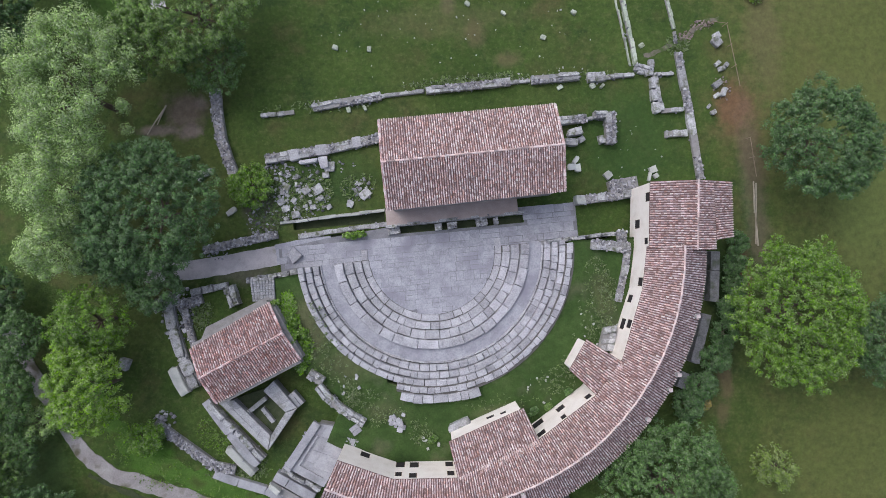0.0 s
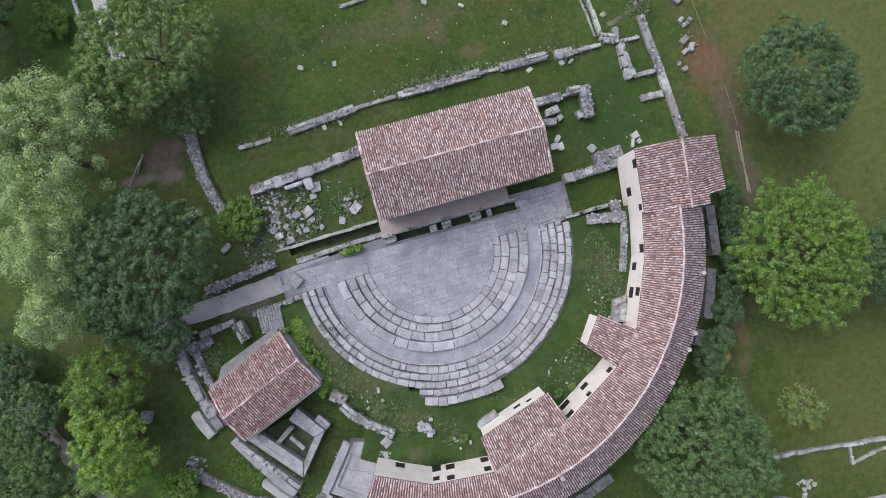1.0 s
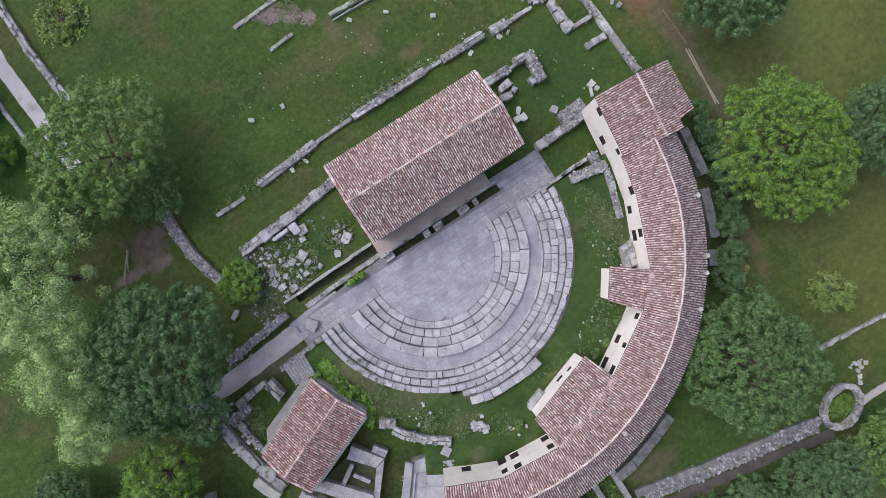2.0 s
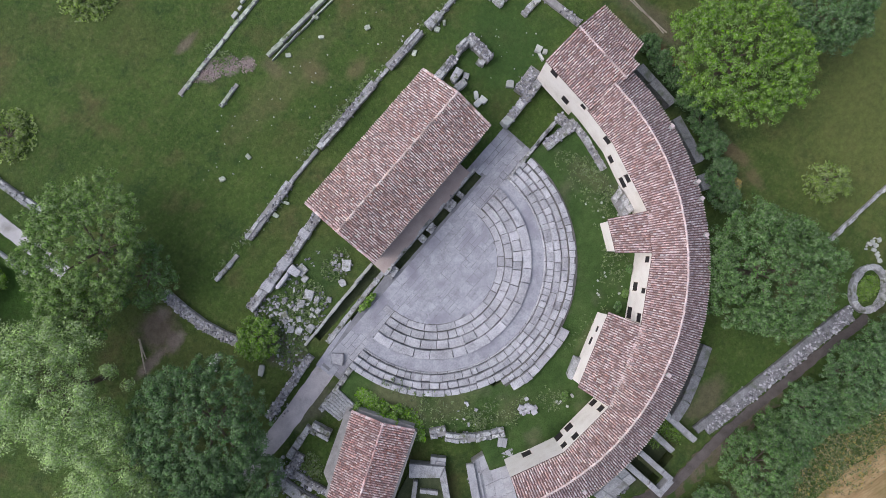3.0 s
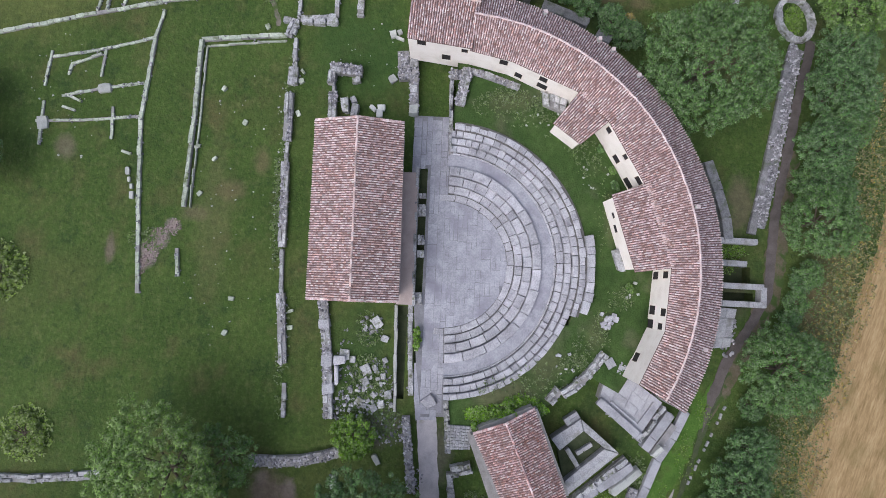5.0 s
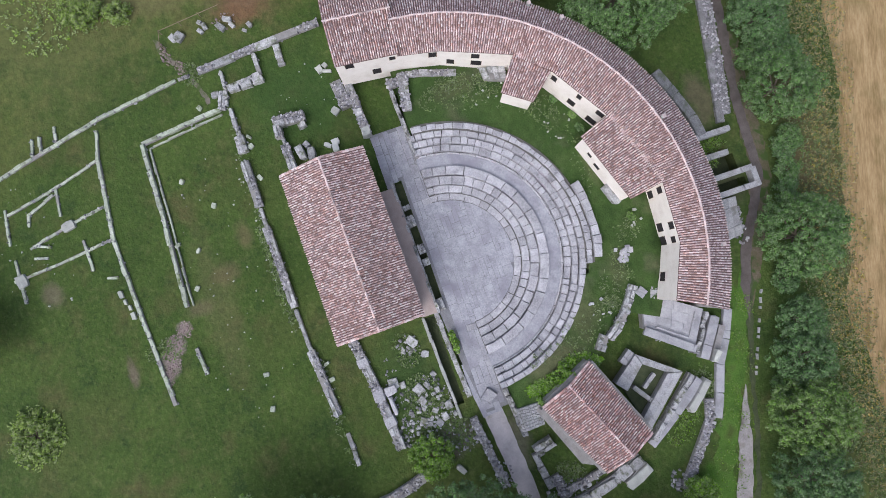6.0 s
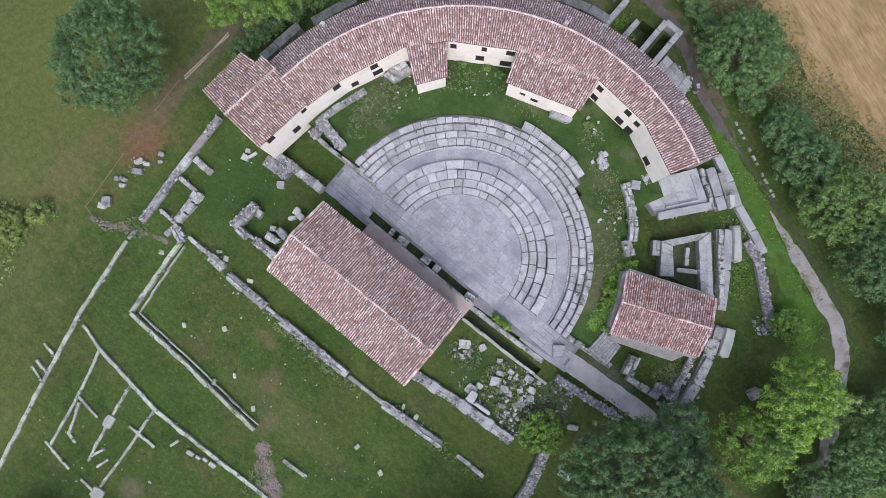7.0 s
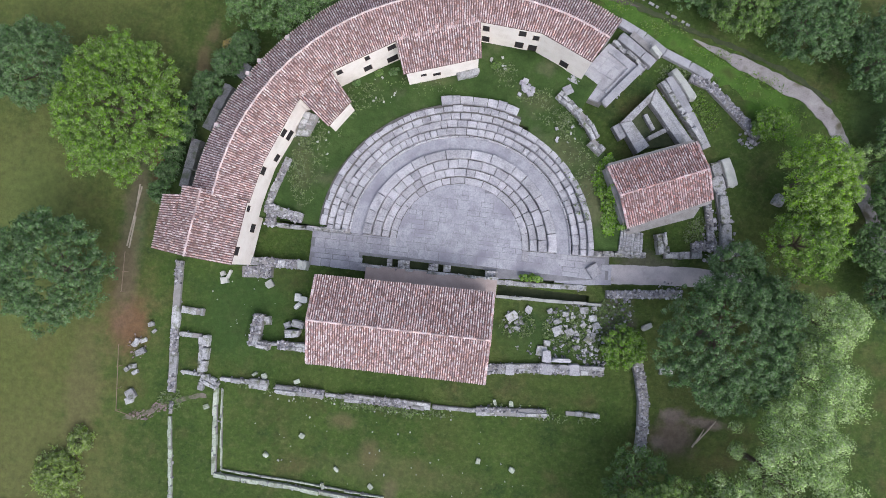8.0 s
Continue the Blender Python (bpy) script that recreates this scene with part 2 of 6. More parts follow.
def grass_material(patches):
    """Meadow grass in several scales of colour, with its patches."""
    m = material("mown_grass", [(0.033, 0.063, 0.0115), (0.05, 0.088, 0.0165), (0.074, 0.113, 0.024)], 0.13, rough=0.95, bump=0.9, fine=26, coord="World", distance=0.12, stain=((0.09, 0.106, 0.03), 0.05, 0.5, 0.74))
    nt = m.node_tree
    bsdf = nt.nodes["Principled BSDF"]
    out = bsdf.inputs["Base Color"].links[0].from_socket
    geo = nt.nodes.new("ShaderNodeNewGeometry")
    for sc, lo, hi, col, amount in ((0.22, 0.52, 0.72, (0.1, 0.085, 0.036), 0.75), (0.9, 0.55, 0.75, (0.11, 0.125, 0.042), 0.7), (0.35, 0.56, 0.7, (0.024, 0.052, 0.013), 0.8), (2.4, 0.52, 0.68, (0.115, 0.145, 0.045), 0.5), (1.4, 0.54, 0.68, (0.026, 0.05, 0.014), 0.55)):
        sp = nt.nodes.new("ShaderNodeTexNoise")
        sp.inputs["Scale"].default_value, sp.inputs["Detail"].default_value, sp.inputs["Roughness"].default_value = sc, 8, 0.62
        off = nt.nodes.new("ShaderNodeVectorMath")
        off.inputs[1].default_value = (31 * sc, 17, 5)
        nt.links.new(geo.outputs["Position"], off.inputs[0])
        nt.links.new(off.outputs[0], sp.inputs["Vector"])
        mr = nt.nodes.new("ShaderNodeMapRange")
        mr.inputs[1].default_value, mr.inputs[2].default_value, mr.inputs[3].default_value, mr.inputs[4].default_value = lo, hi, 0.0, amount
        mix = nt.nodes.new("ShaderNodeMix")
        mix.data_type = "RGBA"
        mix.inputs[7].default_value = (*col, 1)
        nt.links.new(sp.outputs[0], mr.inputs[0])
        nt.links.new(mr.outputs[0], mix.inputs[0])
        nt.links.new(out, mix.inputs[6])
        out = mix.outputs[2]
    nt.links.new(out, bsdf.inputs["Base Color"])
    return patched(m, patches)


DRY, BARE, RED, RANK = (0.13, 0.14, 0.04), (0.17, 0.14, 0.12), (0.22, 0.1, 0.06), (0.07, 0.16, 0.018)
GRASS = grass_material([
    # Third and fourth spots: very dark green where the ring-wall bushes stand.
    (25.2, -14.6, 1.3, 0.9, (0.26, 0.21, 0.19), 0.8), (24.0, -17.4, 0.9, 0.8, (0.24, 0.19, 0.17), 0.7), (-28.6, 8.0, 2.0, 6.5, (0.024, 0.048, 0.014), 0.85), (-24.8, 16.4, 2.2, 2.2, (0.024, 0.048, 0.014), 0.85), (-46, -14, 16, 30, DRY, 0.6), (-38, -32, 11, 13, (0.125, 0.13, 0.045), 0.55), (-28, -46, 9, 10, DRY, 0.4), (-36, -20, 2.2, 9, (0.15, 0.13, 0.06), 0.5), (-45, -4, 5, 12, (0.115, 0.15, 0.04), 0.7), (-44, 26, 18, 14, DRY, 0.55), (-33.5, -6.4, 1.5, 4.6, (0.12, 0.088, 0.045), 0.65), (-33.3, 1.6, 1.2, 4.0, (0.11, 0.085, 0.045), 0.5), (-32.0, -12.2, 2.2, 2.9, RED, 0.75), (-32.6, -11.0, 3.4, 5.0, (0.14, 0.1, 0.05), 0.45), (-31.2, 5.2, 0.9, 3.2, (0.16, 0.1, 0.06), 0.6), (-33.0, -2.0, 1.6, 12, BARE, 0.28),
    (25.6, -16.4, 2.4, 2.6, (0.16, 0.12, 0.1), 0.8), (28.4, -14.9, 2.2, 0.7, (0.22, 0.17, 0.15), 0.8), (-1.0, -28.2, 0.75, 0.8, (0.27, 0.22, 0.2), 0.9), (0.3, -29.3, 1.1, 0.95, (0.27, 0.22, 0.2), 0.95), (1.8, -30.4, 1.4, 1.0, (0.27, 0.22, 0.2), 0.95), (3.0, -31.0, 0.9, 0.6, (0.24, 0.19, 0.17), 0.9), (-8.8, -40.0, 1.5, 1.3, (0.15, 0.13, 0.085), 0.75), (1.6, -34.4, 1.6, 0.6, (0.16, 0.125, 0.1), 0.7), (-2.4, -26.0, 0.9, 1.6, (0.14, 0.115, 0.07), 0.6), (-5.0, -22.6, 1.2, 1.8, (0.14, 0.115, 0.06), 0.55), (-8.2, -19.4, 1.6, 0.9, (0.14, 0.115, 0.06), 0.6), (32.5, -31.5, 4.5, 6, (0.06, 0.13, 0.02), 0.8), (4.5, 38.2, 3.0, 2.2, (0.125, 0.1, 0.05), 0.7), (-30.9, 6.0, 1.0, 3.0, RED, 0.6), (-27.9, 15.6, 0.8, 3.4, (0.15, 0.105, 0.065), 0.6), (-27.2, 20.0, 0.8, 1.6, (0.15, 0.105, 0.065), 0.5), (18.6, -5.6, 2.2, 2.4, BARE, 0.7),
    (8, 40.5, 18, 3.2, (0.14, 0.115, 0.055), 0.7), (45, 19, 5, 7, (0.1, 0.165, 0.05), 0.8), (-6.0, 31.0, 3.4, 1.6, (0.13, 0.11, 0.07), 0.7), (-22, 31, 3, 4, (0.2, 0.16, 0.08), 0.5),
    (15.6, 26.8, 2.6, 0.8, RANK, 0.6), (21.0, 24.2, 2.8, 0.9, RANK, 0.7), (26.3, 21.4, 3.0, 1.2, RANK, 0.8), (31.9, 18.0, 2.6, 2.0, RANK, 0.85), (-20, -9.5, 6, 6, (0.036, 0.078, 0.018), 0.6), (12, -8, 6, 3.4, (0.036, 0.076, 0.02), 0.6),
    # The first spot paints in the shade of the hollows between the radial walls.
    (3.5, 30.0, 3.5, 2.4, (0.06, 0.06, 0.04), 0.6), (-2, -24, 9, 2.0, (0.12, 0.12, 0.05), 0.4), (21, 0.6, 3.0, 1.2, BARE, 0.5)])
BANKGRASS = patched(material("clover_and_grass", [(0.03, 0.062, 0.014), (0.047, 0.088, 0.02), (0.073, 0.112, 0.032)], 0.4, rough=0.95, bump=0.9, fine=14, coord="World", distance=0.1, stain=((0.13, 0.13, 0.075), 0.25, 0.56, 0.78)), [(14.2, 6.4, 2.0, 3.6, (0.135, 0.135, 0.07), 0.7), (11.0, 10.6, 2.4, 2.0, (0.12, 0.125, 0.06), 0.6), (-15.0, 6.0, 1.2, 2.4, (0.12, 0.125, 0.06), 0.5), (-3.5, 16.6, 3.0, 0.8, (0.12, 0.12, 0.06), 0.5), (8.0, 15.4, 1.8, 1.2, (0.12, 0.125, 0.06), 0.5)])


# ---- building helpers ----
def mesh_object(name, verts, faces, mat, parent=None, smooth=False):
    me = bpy.data.meshes.new(name)
    me.from_pydata([tuple(v) for v in verts], [], faces)
    me.materials.append(mat)
    if smooth:
        me.polygons.foreach_set("use_smooth", [True] * len(me.polygons))
    me.update()
    ob = new(name, me)
    ob.parent = parent
    return ob


def thing(name, label, category, at=(0, 0, 0), group="", kind=""):
    ob = new(name)
    ob.location = at
    return tagged(ob, label, category, group, kind)


def prism(poly, z0, z1):
    """Vertices and faces of an upright prism on a plan polygon, counter-clockwise."""
    n = len(poly)
    v = [(x, y, z0) for x, y in poly] + [(x, y, z1) for x, y in poly]
    f = [tuple(range(n - 1, -1, -1)), tuple(range(n, 2 * n))]
    f += [(i, (i + 1) % n, n + (i + 1) % n, n + i) for i in range(n)]
    return v, f


def unit_block(seed, chamfer=0.08, rough=0.055):
    """A block of size 1, its foot at z = 0, with a knocked, uneven outline and worn upper edges."""
    r = random.Random(seed)
    ring = ((-1, -1), (0, -1), (1, -1), (1, 0), (1, 1), (0, 1), (-1, 1), (-1, 0))
    out = [(r.uniform(-rough, rough), r.uniform(-rough, rough)) for _ in ring]
    v = []
    for z, inset in ((0, 0), (1 - chamfer * 1.6, 0), (1, chamfer)):
        for k, (sx, sy) in enumerate(ring):
            worn = 0.82 if sx and sy else 1.0
            dx, dy = (r.uniform(-rough, rough) * 0.4 for _ in range(2))
            dz = r.uniform(-rough, rough) * 1.3 if z > 0 else 0
            v.append((sx * (0.5 - inset) * (1 - (1 - worn) * rough * 4) + out[k][0] + dx, sy * (0.5 - inset) * (1 - (1 - worn) * rough * 4) + out[k][1] + dy, z + dz))
    v.append((r.uniform(-0.1, 0.1), r.uniform(-0.1, 0.1), 1 + r.uniform(-rough, rough)))
    f = [(o + k, o + (k + 1) % 8, o + 8 + (k + 1) % 8, o + 8 + k) for o in (0, 8) for k in range(8)]
    f += [(16 + k, 16 + (k + 1) % 8, 24) for k in range(8)]
    return v, f


BLOCKS = {}


def block_mesh(mat, i):
    key = (mat.name, i)
    if key not in BLOCKS:
        v, f = unit_block(i * 7 + 1, 0.012, 0.008) if mat is PAVE else unit_block(i * 7 + 1, 0.03, 0.02) if mat in (SLAB, RUIN, OLDWALL) else unit_block(i * 7 + 1, 0.055, 0.07)
        me = bpy.data.meshes.new("block")
        me.from_pydata(v, [], f)
        me.materials.append(mat)
        BLOCKS[key] = me
    return BLOCKS[key]


def block(name, mat, x, y, z, sx, sy, sz, turn=0.0, parent=None, tilt=0.0):
    """One dressed stone, with its foot at z."""
    ob = new(name, block_mesh(mat, random.randrange(14)))
    ob.parent = parent
    base = parent.matrix_basis.translation if parent else Vector((0, 0, 0))
    ob.location = Vector((x, y, z)) - base
    ob.rotation_euler = (random.uniform(-tilt, tilt), random.uniform(-tilt, tilt), turn)
    ob.scale = (sx, sy, sz)
    return ob


def stones_mesh(places, mat_seed):
    """Vertices and faces of many small uneven stones: (x, y, z, size) each."""
    r = random.Random(mat_seed)
    V, F = [], []
    for x, y, z, s in places:
        v, f = unit_block(r.randrange(40), 0.2, 0.12)
        a, sx, sy, sz = r.uniform(0, 6.3), s * r.uniform(0.7, 1.3), s * r.uniform(0.6, 1.1), s * r.uniform(0.5, 0.9)
        c, sn, o = math.cos(a), math.sin(a), len(V)
        V += [(x + c * p * sx - sn * q * sy, y + sn * p * sx + c * q * sy, z + w * sz) for p, q, w in v]
        F += [tuple(i + o for i in g) for g in f]
    return V, F


def limb(p, q, r0, r1, V, F):
    p, q = Vector(p), Vector(q)
    d = (q - p).normalized()
    a = d.orthogonal().normalized()
    b = d.cross(a)
    o, n = len(V), 7
    for c, r in ((p, r0), (p.lerp(q, 0.5) + a * r0 * 0.4, (r0 + r1) / 2), (q, r1)):
        V += [c + (a * math.cos(6.2832 * k / n) + b * math.sin(6.2832 * k / n)) * r for k in range(n)]
    for s in (0, n):
        F += [(o + s + k, o + s + (k + 1) % n, o + s + n + (k + 1) % n, o + s + n + k) for k in range(n)]


# ---- ground ----
CX, CY = 1.8, -0.15          # the centre of the theatre
TRENCHES = [(6.2, 15.6, -4.55, -3.45, -0.9), (-8.2, 4.9, -2.85, -2.1, -0.7), (7.4, 11.9, -2.6, -2.1, -0.5), (0.55, 2.25, 27.2, 32.0, -1.5), (3.25, 4.0, 27.4, 32.3, -1.5)]


def ground_z(x, y):
    for x0, x1, y0, y1, z in TRENCHES:
        if x0 <= x <= x1 and y0 <= y <= y1:
            return z
    return 0.05 * noise.noise(Vector((x * 0.15, y * 0.15, 0))) - 0.04


def axis(lo, hi, step, far):
    inner = [lo + i * step for i in range(int((hi - lo) / step) + 1)]
    return sorted([-f for f in far]) + inner + list(far)


def build_ground():
    far = [70, 100, 160, 300, 600, 1200, 2400]
    xs, ys = axis(-55, 55, 0.5, far), axis(-55, 55, 0.5, far)
    for x0, x1, y0, y1, z in TRENCHES:
        for v in (x0, x1):
            xs += [v - 0.01, v + 0.01]
        for v in (y0, y1):
            ys += [v - 0.01, v + 0.01]
    xs, ys = sorted(set(xs)), sorted(set(ys))
    V = [(x, y, ground_z(x, y)) for y in ys for x in xs]
    n = len(xs)
    F = [(j * n + i, j * n + i + 1, (j + 1) * n + i + 1, (j + 1) * n + i) for j in range(len(ys) - 1) for i in range(n - 1)]
    tagged(mesh_object("ground", V, F, GRASS, smooth=False), "mown green meadow grass with drier yellowish patches and shade-darkened spots", "ground", kind="structure")


build_ground()


def strip(name, pts, width, mat, label, category, z=0.03, ragged=0.15, thick=0.04, seed=1, taper=0):
    """A path on the ground along a line, with uneven edges."""
    r = random.Random(seed)
    P = [Vector(p) for p in pts]
    dense = []
    for a, b in zip(P, P[1:]):
        k = max(2, int((b - a).length / 0.4))
        dense += [a.lerp(b, i / k) for i in range(k)]
    dense.append(P[-1])
    for _ in range(4):
        dense = [dense[0]] + [(dense[i - 1] + dense[i] * 2 + dense[i + 1]) / 4 for i in range(1, len(dense) - 1)] + [dense[-1]]
    V, F = [], []
    for i, p in enumerate(dense):
        d = (dense[min(i + 1, len(dense) - 1)] - dense[max(i - 1, 0)]).normalized()
        nrm = Vector((-d.y, d.x))
        wl, wr = (width / 2 + ragged * (1.2 * noise.noise(Vector((p.x * 0.9, p.y * 0.9, seed + k))) + r.uniform(-0.25, 0.25)) for k in (0, 9))
        if taper:
            wl, wr = (w * min(1.0, (i + 0.6) / taper) for w in (wl, wr))
        a, b = p + nrm * wl, p - nrm * wr
        V += [(a.x, a.y, z - thick - 0.1), (a.x, a.y, z), (b.x, b.y, z), (b.x, b.y, z - thick - 0.1)]
        if i:
            o = 4 * i
            F += [(o - 4 + k, o - 3 + k, o + 1 + k, o + k) for k in range(3)]
    return tagged(mesh_object(name, V, F, mat), label, category, kind="structure")


strip("road", [(23.4, 24.4), (27.9, 22.6), (32.7, 20.7), (35.5, 19.6), (37.8, 17.7), (39.3, 15.3), (42.5, 9), (46.5, 0)], 1.5, LANE, "pale worn gravel lane curving past the trees", "road", ragged=0.22, taper=14)
strip("verge", [(16.5, 27.8), (12.8, 29.3), (8.2, 31.9), (2.6, 34.4), (-3.8, 34.9), (-12, 36.3)], 2.1, EARTHVERGE, "brown weedy verge along the earth track", "verge", z=0.008, ragged=0.5, taper=10)
strip("road", [(17.6, 27.2), (14.8, 27.9), (10.4, 29.6), (7.0, 31.8), (3.3, 33.9), (-0.2, 34.1), (-4.9, 34.5), (-10.6, 35.6), (-15.7, 36.5), (-24, 38.4)], 1.0, TRACK, "narrow dark earth track beside the theatre", "track", z=0.025, ragged=0.16, taper=10)
strip("road", [(28.6, -60), (28.2, -40), (27.6, -31), (27.4, -27.5)], 1.5, ROADM, "pale gravel road between low walls", "road", ragged=0.1)
strip("path", [(-31.4, -22.0), (-30.0, -21.9), (-28.4, -20.9), (-27.2, -20.0), (-25.1, -19.2), (-22.8, -18.5)], 0.4, EARTHGREY, "narrow trodden path through the ruined wall", "path", z=0.0, ragged=0.3)
strip("path", [(11.9, -1.75), (14.2, -1.75), (17.6, -1.35)], 1.5, PAVE, "worn grey stone ledge beside the trench", "pavement", z=0.03, ragged=0.04)
strip("path", [(17.2, -1.0), (21, -0.7), (25.7, -0.3), (31, -0.4)], 2.0, GRAVEL, "grey gravel path into the theatre", "path", z=0.02, ragged=0.08)
def build_field():
    """A stubble field in its own drilled rows; its own axes lie along them."""
    turn = radians(-19.5)
    c, s = math.cos(turn), math.sin(turn)
    edge = [(-70, 68), (-30, 53), (-12, 47), (-1.7, 44.8), (2.2, 43.4), (8, 41.2), (13.0, 39.7), (21.4, 37.2), (28.5, 36.9), (40, 36), (60, 34)]
    rnd = random.Random(4)
    V, F = [], []
    n = 0
    for (x0, y0), (x1, y1) in zip(edge, edge[1:]):
        k = max(1, int(abs(x1 - x0) / 1.2))
        for i in range(k):
            x, y = x0 + (x1 - x0) * i / k, y0 + (y1 - y0) * i / k + 0.9 * noise.noise(Vector((x0 + (x1 - x0) * i / k, 0.3, 7)) * 0.35)
            for px, py in ((x, y), (x + 40, 170)):
                V.append(((px * c + py * s) / 6, -px * s + py * c, 0.05))
            n += 1
    F = [(2 * i, 2 * i + 2, 2 * i + 3, 2 * i + 1) for i in range(n - 1)]
    ob = tagged(mesh_object("field", V, F, FIELD), "golden ripe stubble field with drilled rows", "field", kind="structure")
    ob.rotation_euler = (0, 0, turn)
    ob.scale = (6, 1, 1)


build_field()


# ---- cavea ----
SX, SY = 1.66, 0.03          # the centre of the seat rows


def polar(r, a, z):
    return (CX + r * math.cos(radians(a)), CY + r * math.sin(radians(a)), z)


def seat_at(r, a, z):
    return (SX + r * math.cos(radians(a)), SY + r * math.sin(radians(a)), z)


def build_bank():
    """Grass bank behind the seats, up to the houses."""
    V, F = [], []
    angles = [5.5 + i * 1.5 for i in range(116)]
    rs = [13.55, 14.0, 14.6, 15.5, 16.4, 17.3, 18.3, 19.3, 20.3, 21.6]
    for a in angles:
        V.append(polar(13.2, a, 1.9) if a < 66 else polar(13.95, a, 0.95))
        for k, r in enumerate(rs):
            rr = r if a < 66 else max(r, 13.96 + 0.02 * k)
            if a < 56:
                rr = 13.55 + (r - 13.55) * 3.85 / 8.05
            z = (2.22 if a > 66 else 2.02) - 0.025 * k + 0.1 * noise.noise(Vector((a * 0.12, r * 0.6, 3)))
            V.append(polar(rr, a, z))
        V.append(polar(17.4 if a < 56 else 21.6, a, -0.3))
    n = len(rs) + 2
    F = [(i * n + k, i * n + k + 1, (i + 1) * n + k + 1, (i + 1) * n + k) for i in range(len(angles) - 1) for k in range(n - 1)]
    last = (len(angles) - 1) * n
    V += [polar(13.2, angles[0], -0.3), polar(13.2, angles[-1], -0.3)]
    F += [tuple(range(n)) + (len(V) - 2,), tuple(range(last + n - 1, last - 1, -1)) + (len(V) - 1,)]
    tagged(mesh_object("ground", V, F, BANKGRASS, smooth=True), "grass bank with clover behind the stone seats", "grass", kind="structure")


build_bank()


def seat_block(r0, r1, a0, a1, z0, z1, mat, parent, rnd, name="seat_stone"):
    """One curved seat stone with chamfered upper edges and a small random set."""
    dz = rnd.uniform(-0.05, 0.05)
    V, c = [], 0.04
    am = (a0 + a1) / 2
    ca = math.degrees(c / r1)
    for z, i in ((z0, 0.0), (z1 - 0.05 + dz, 0.0), (z1 + dz, 1.0)):
        for a in (a0 + ca * i, am, a1 - ca * i):
            V += [seat_at(r0 + c * i, a, z), seat_at(r1 - c * i, a, z)]
    F = []
    for k in (0, 6):
        F += [(k, k + 6, k + 8, k + 2), (k + 2, k + 8, k + 10, k + 4), (k + 1, k + 3, k + 9, k + 7), (k + 3, k + 5, k + 11, k + 9), (k, k + 1, k + 7, k + 6), (k + 4, k + 10, k + 11, k + 5)]
    F += [(12, 13, 15, 14), (14, 15, 17, 16)]
    V = [(x + rnd.uniform(-0.028, 0.028), y + rnd.uniform(-0.028, 0.028), z + rnd.uniform(-0.03, 0.03)) for x, y, z in V]
    return mesh_object(name, V, F, mat, parent)


def seat_row(label, r0, r1, a0, a1, z0, z1, length, seed, mat, spread=0.09):
    rnd = random.Random(seed)
    row = thing("seat_row", label, "seating", group="rows of theatre seats")
    a, gap = a0, math.degrees(0.05 / r1)
    while a < a1 - 0.5:
        step = math.degrees(length * rnd.uniform(0.65, 1.4) / r1)
        b = min(a + step, a1)
        if a1 - b < math.degrees(0.4 / r1):
            b = a1
        seat_block(r0 + 0.02 + rnd.uniform(0, 0.03), r1 + rnd.uniform(-spread, 0), a + gap / 2, b - gap / 2, z0, z1, mat, row, rnd)
        a = b
    return row


def solid_ring(name, r0, r1, a0, a1, z, mat, label, category):
    V, F = [], []
    steps = 48
    for i in range(steps + 1):
        a = a0 + (a1 - a0) * i / steps
        V += [seat_at(r0, a, -0.2), seat_at(r0, a, z), seat_at(r1, a, z), seat_at(r1, a, -0.2)]
        if i:
            o = 4 * i
            F += [(o - 4 + k, o - 3 + k, o + 1 + k, o + k) for k in range(3)]
    F += [(0, 1, 2, 3), tuple(4 * steps + k for k in (3, 2, 1, 0))]
    return tagged(mesh_object(name, V, F, mat), label, category, kind="structure")


IMA0, IMA1 = 2.2, 179.6
MED0, MED1 = 2.2, 179.4
solid_ring("foundation", 6.55, 10.0, IMA0 + 0.3, IMA1 - 0.3, 0.1, JOINT, "dark earth bedding under the lower seats", "foundation")
solid_ring("foundation", 9.98, 11.3, IMA0, IMA1, 0.88, PAVE, "worn grey stone walkway between the seat tiers", "walkway")
solid_ring("foundation", 11.28, 13.5, MED0 + 0.3, MED1 - 0.3, 0.9, JOINT, "dark earth bedding under the upper seats", "foundation")
solid_ring("foundation", 13.42, 14.3, 70.5, 177.5, 2.3, JOINT, "dark earth bedding under the upmost seats", "foundation")
seat_row("low curved kerb of grey limestone round the orchestra", 6.55, 7.28, -6, 186, 0.0, 0.17, 1.5, 1, SEAT, 0.02)
for k, (r0, r1) in enumerate(((7.32, 8.12), (8.12, 9.06), (9.06, 10.02))):
    seat_row("curved row of worn grey limestone seat blocks", r0, r1, IMA0 + 0.5, IMA1 - 0.5, 0.1, 0.45 + 0.36 * k, (1.2, 1.3, 2.0)[k], 10 + k, SEAT, 0.05 + 0.02 * k)
seat_row("narrow curved footstep of grey limestone blocks", 11.22, 11.44, MED0, MED1, 0.8, 1.05, 1.5, 20, SEAT, 0.02)
for k, (r0, r1) in enumerate(((11.46, 12.18), (12.18, 12.86), (12.86, 13.5))):
    seat_row("curved row of weathered limestone seat blocks", r0, r1, MED0, MED1, 0.9, 1.4 + 0.36 * k, 0.95, 30 + k, SEAT)
seat_row("uneven upper row of weathered limestone seat blocks", 13.5, 14.16, 70, 178, 1.6, 2.48, 0.85, 41, SEAT, 0.2)
seat_row("short topmost row of large limestone seat blocks", 14.2, 15.05, 72.5, 103.5, 2.0, 2.8, 1.2, 42, SEAT, 0.14)


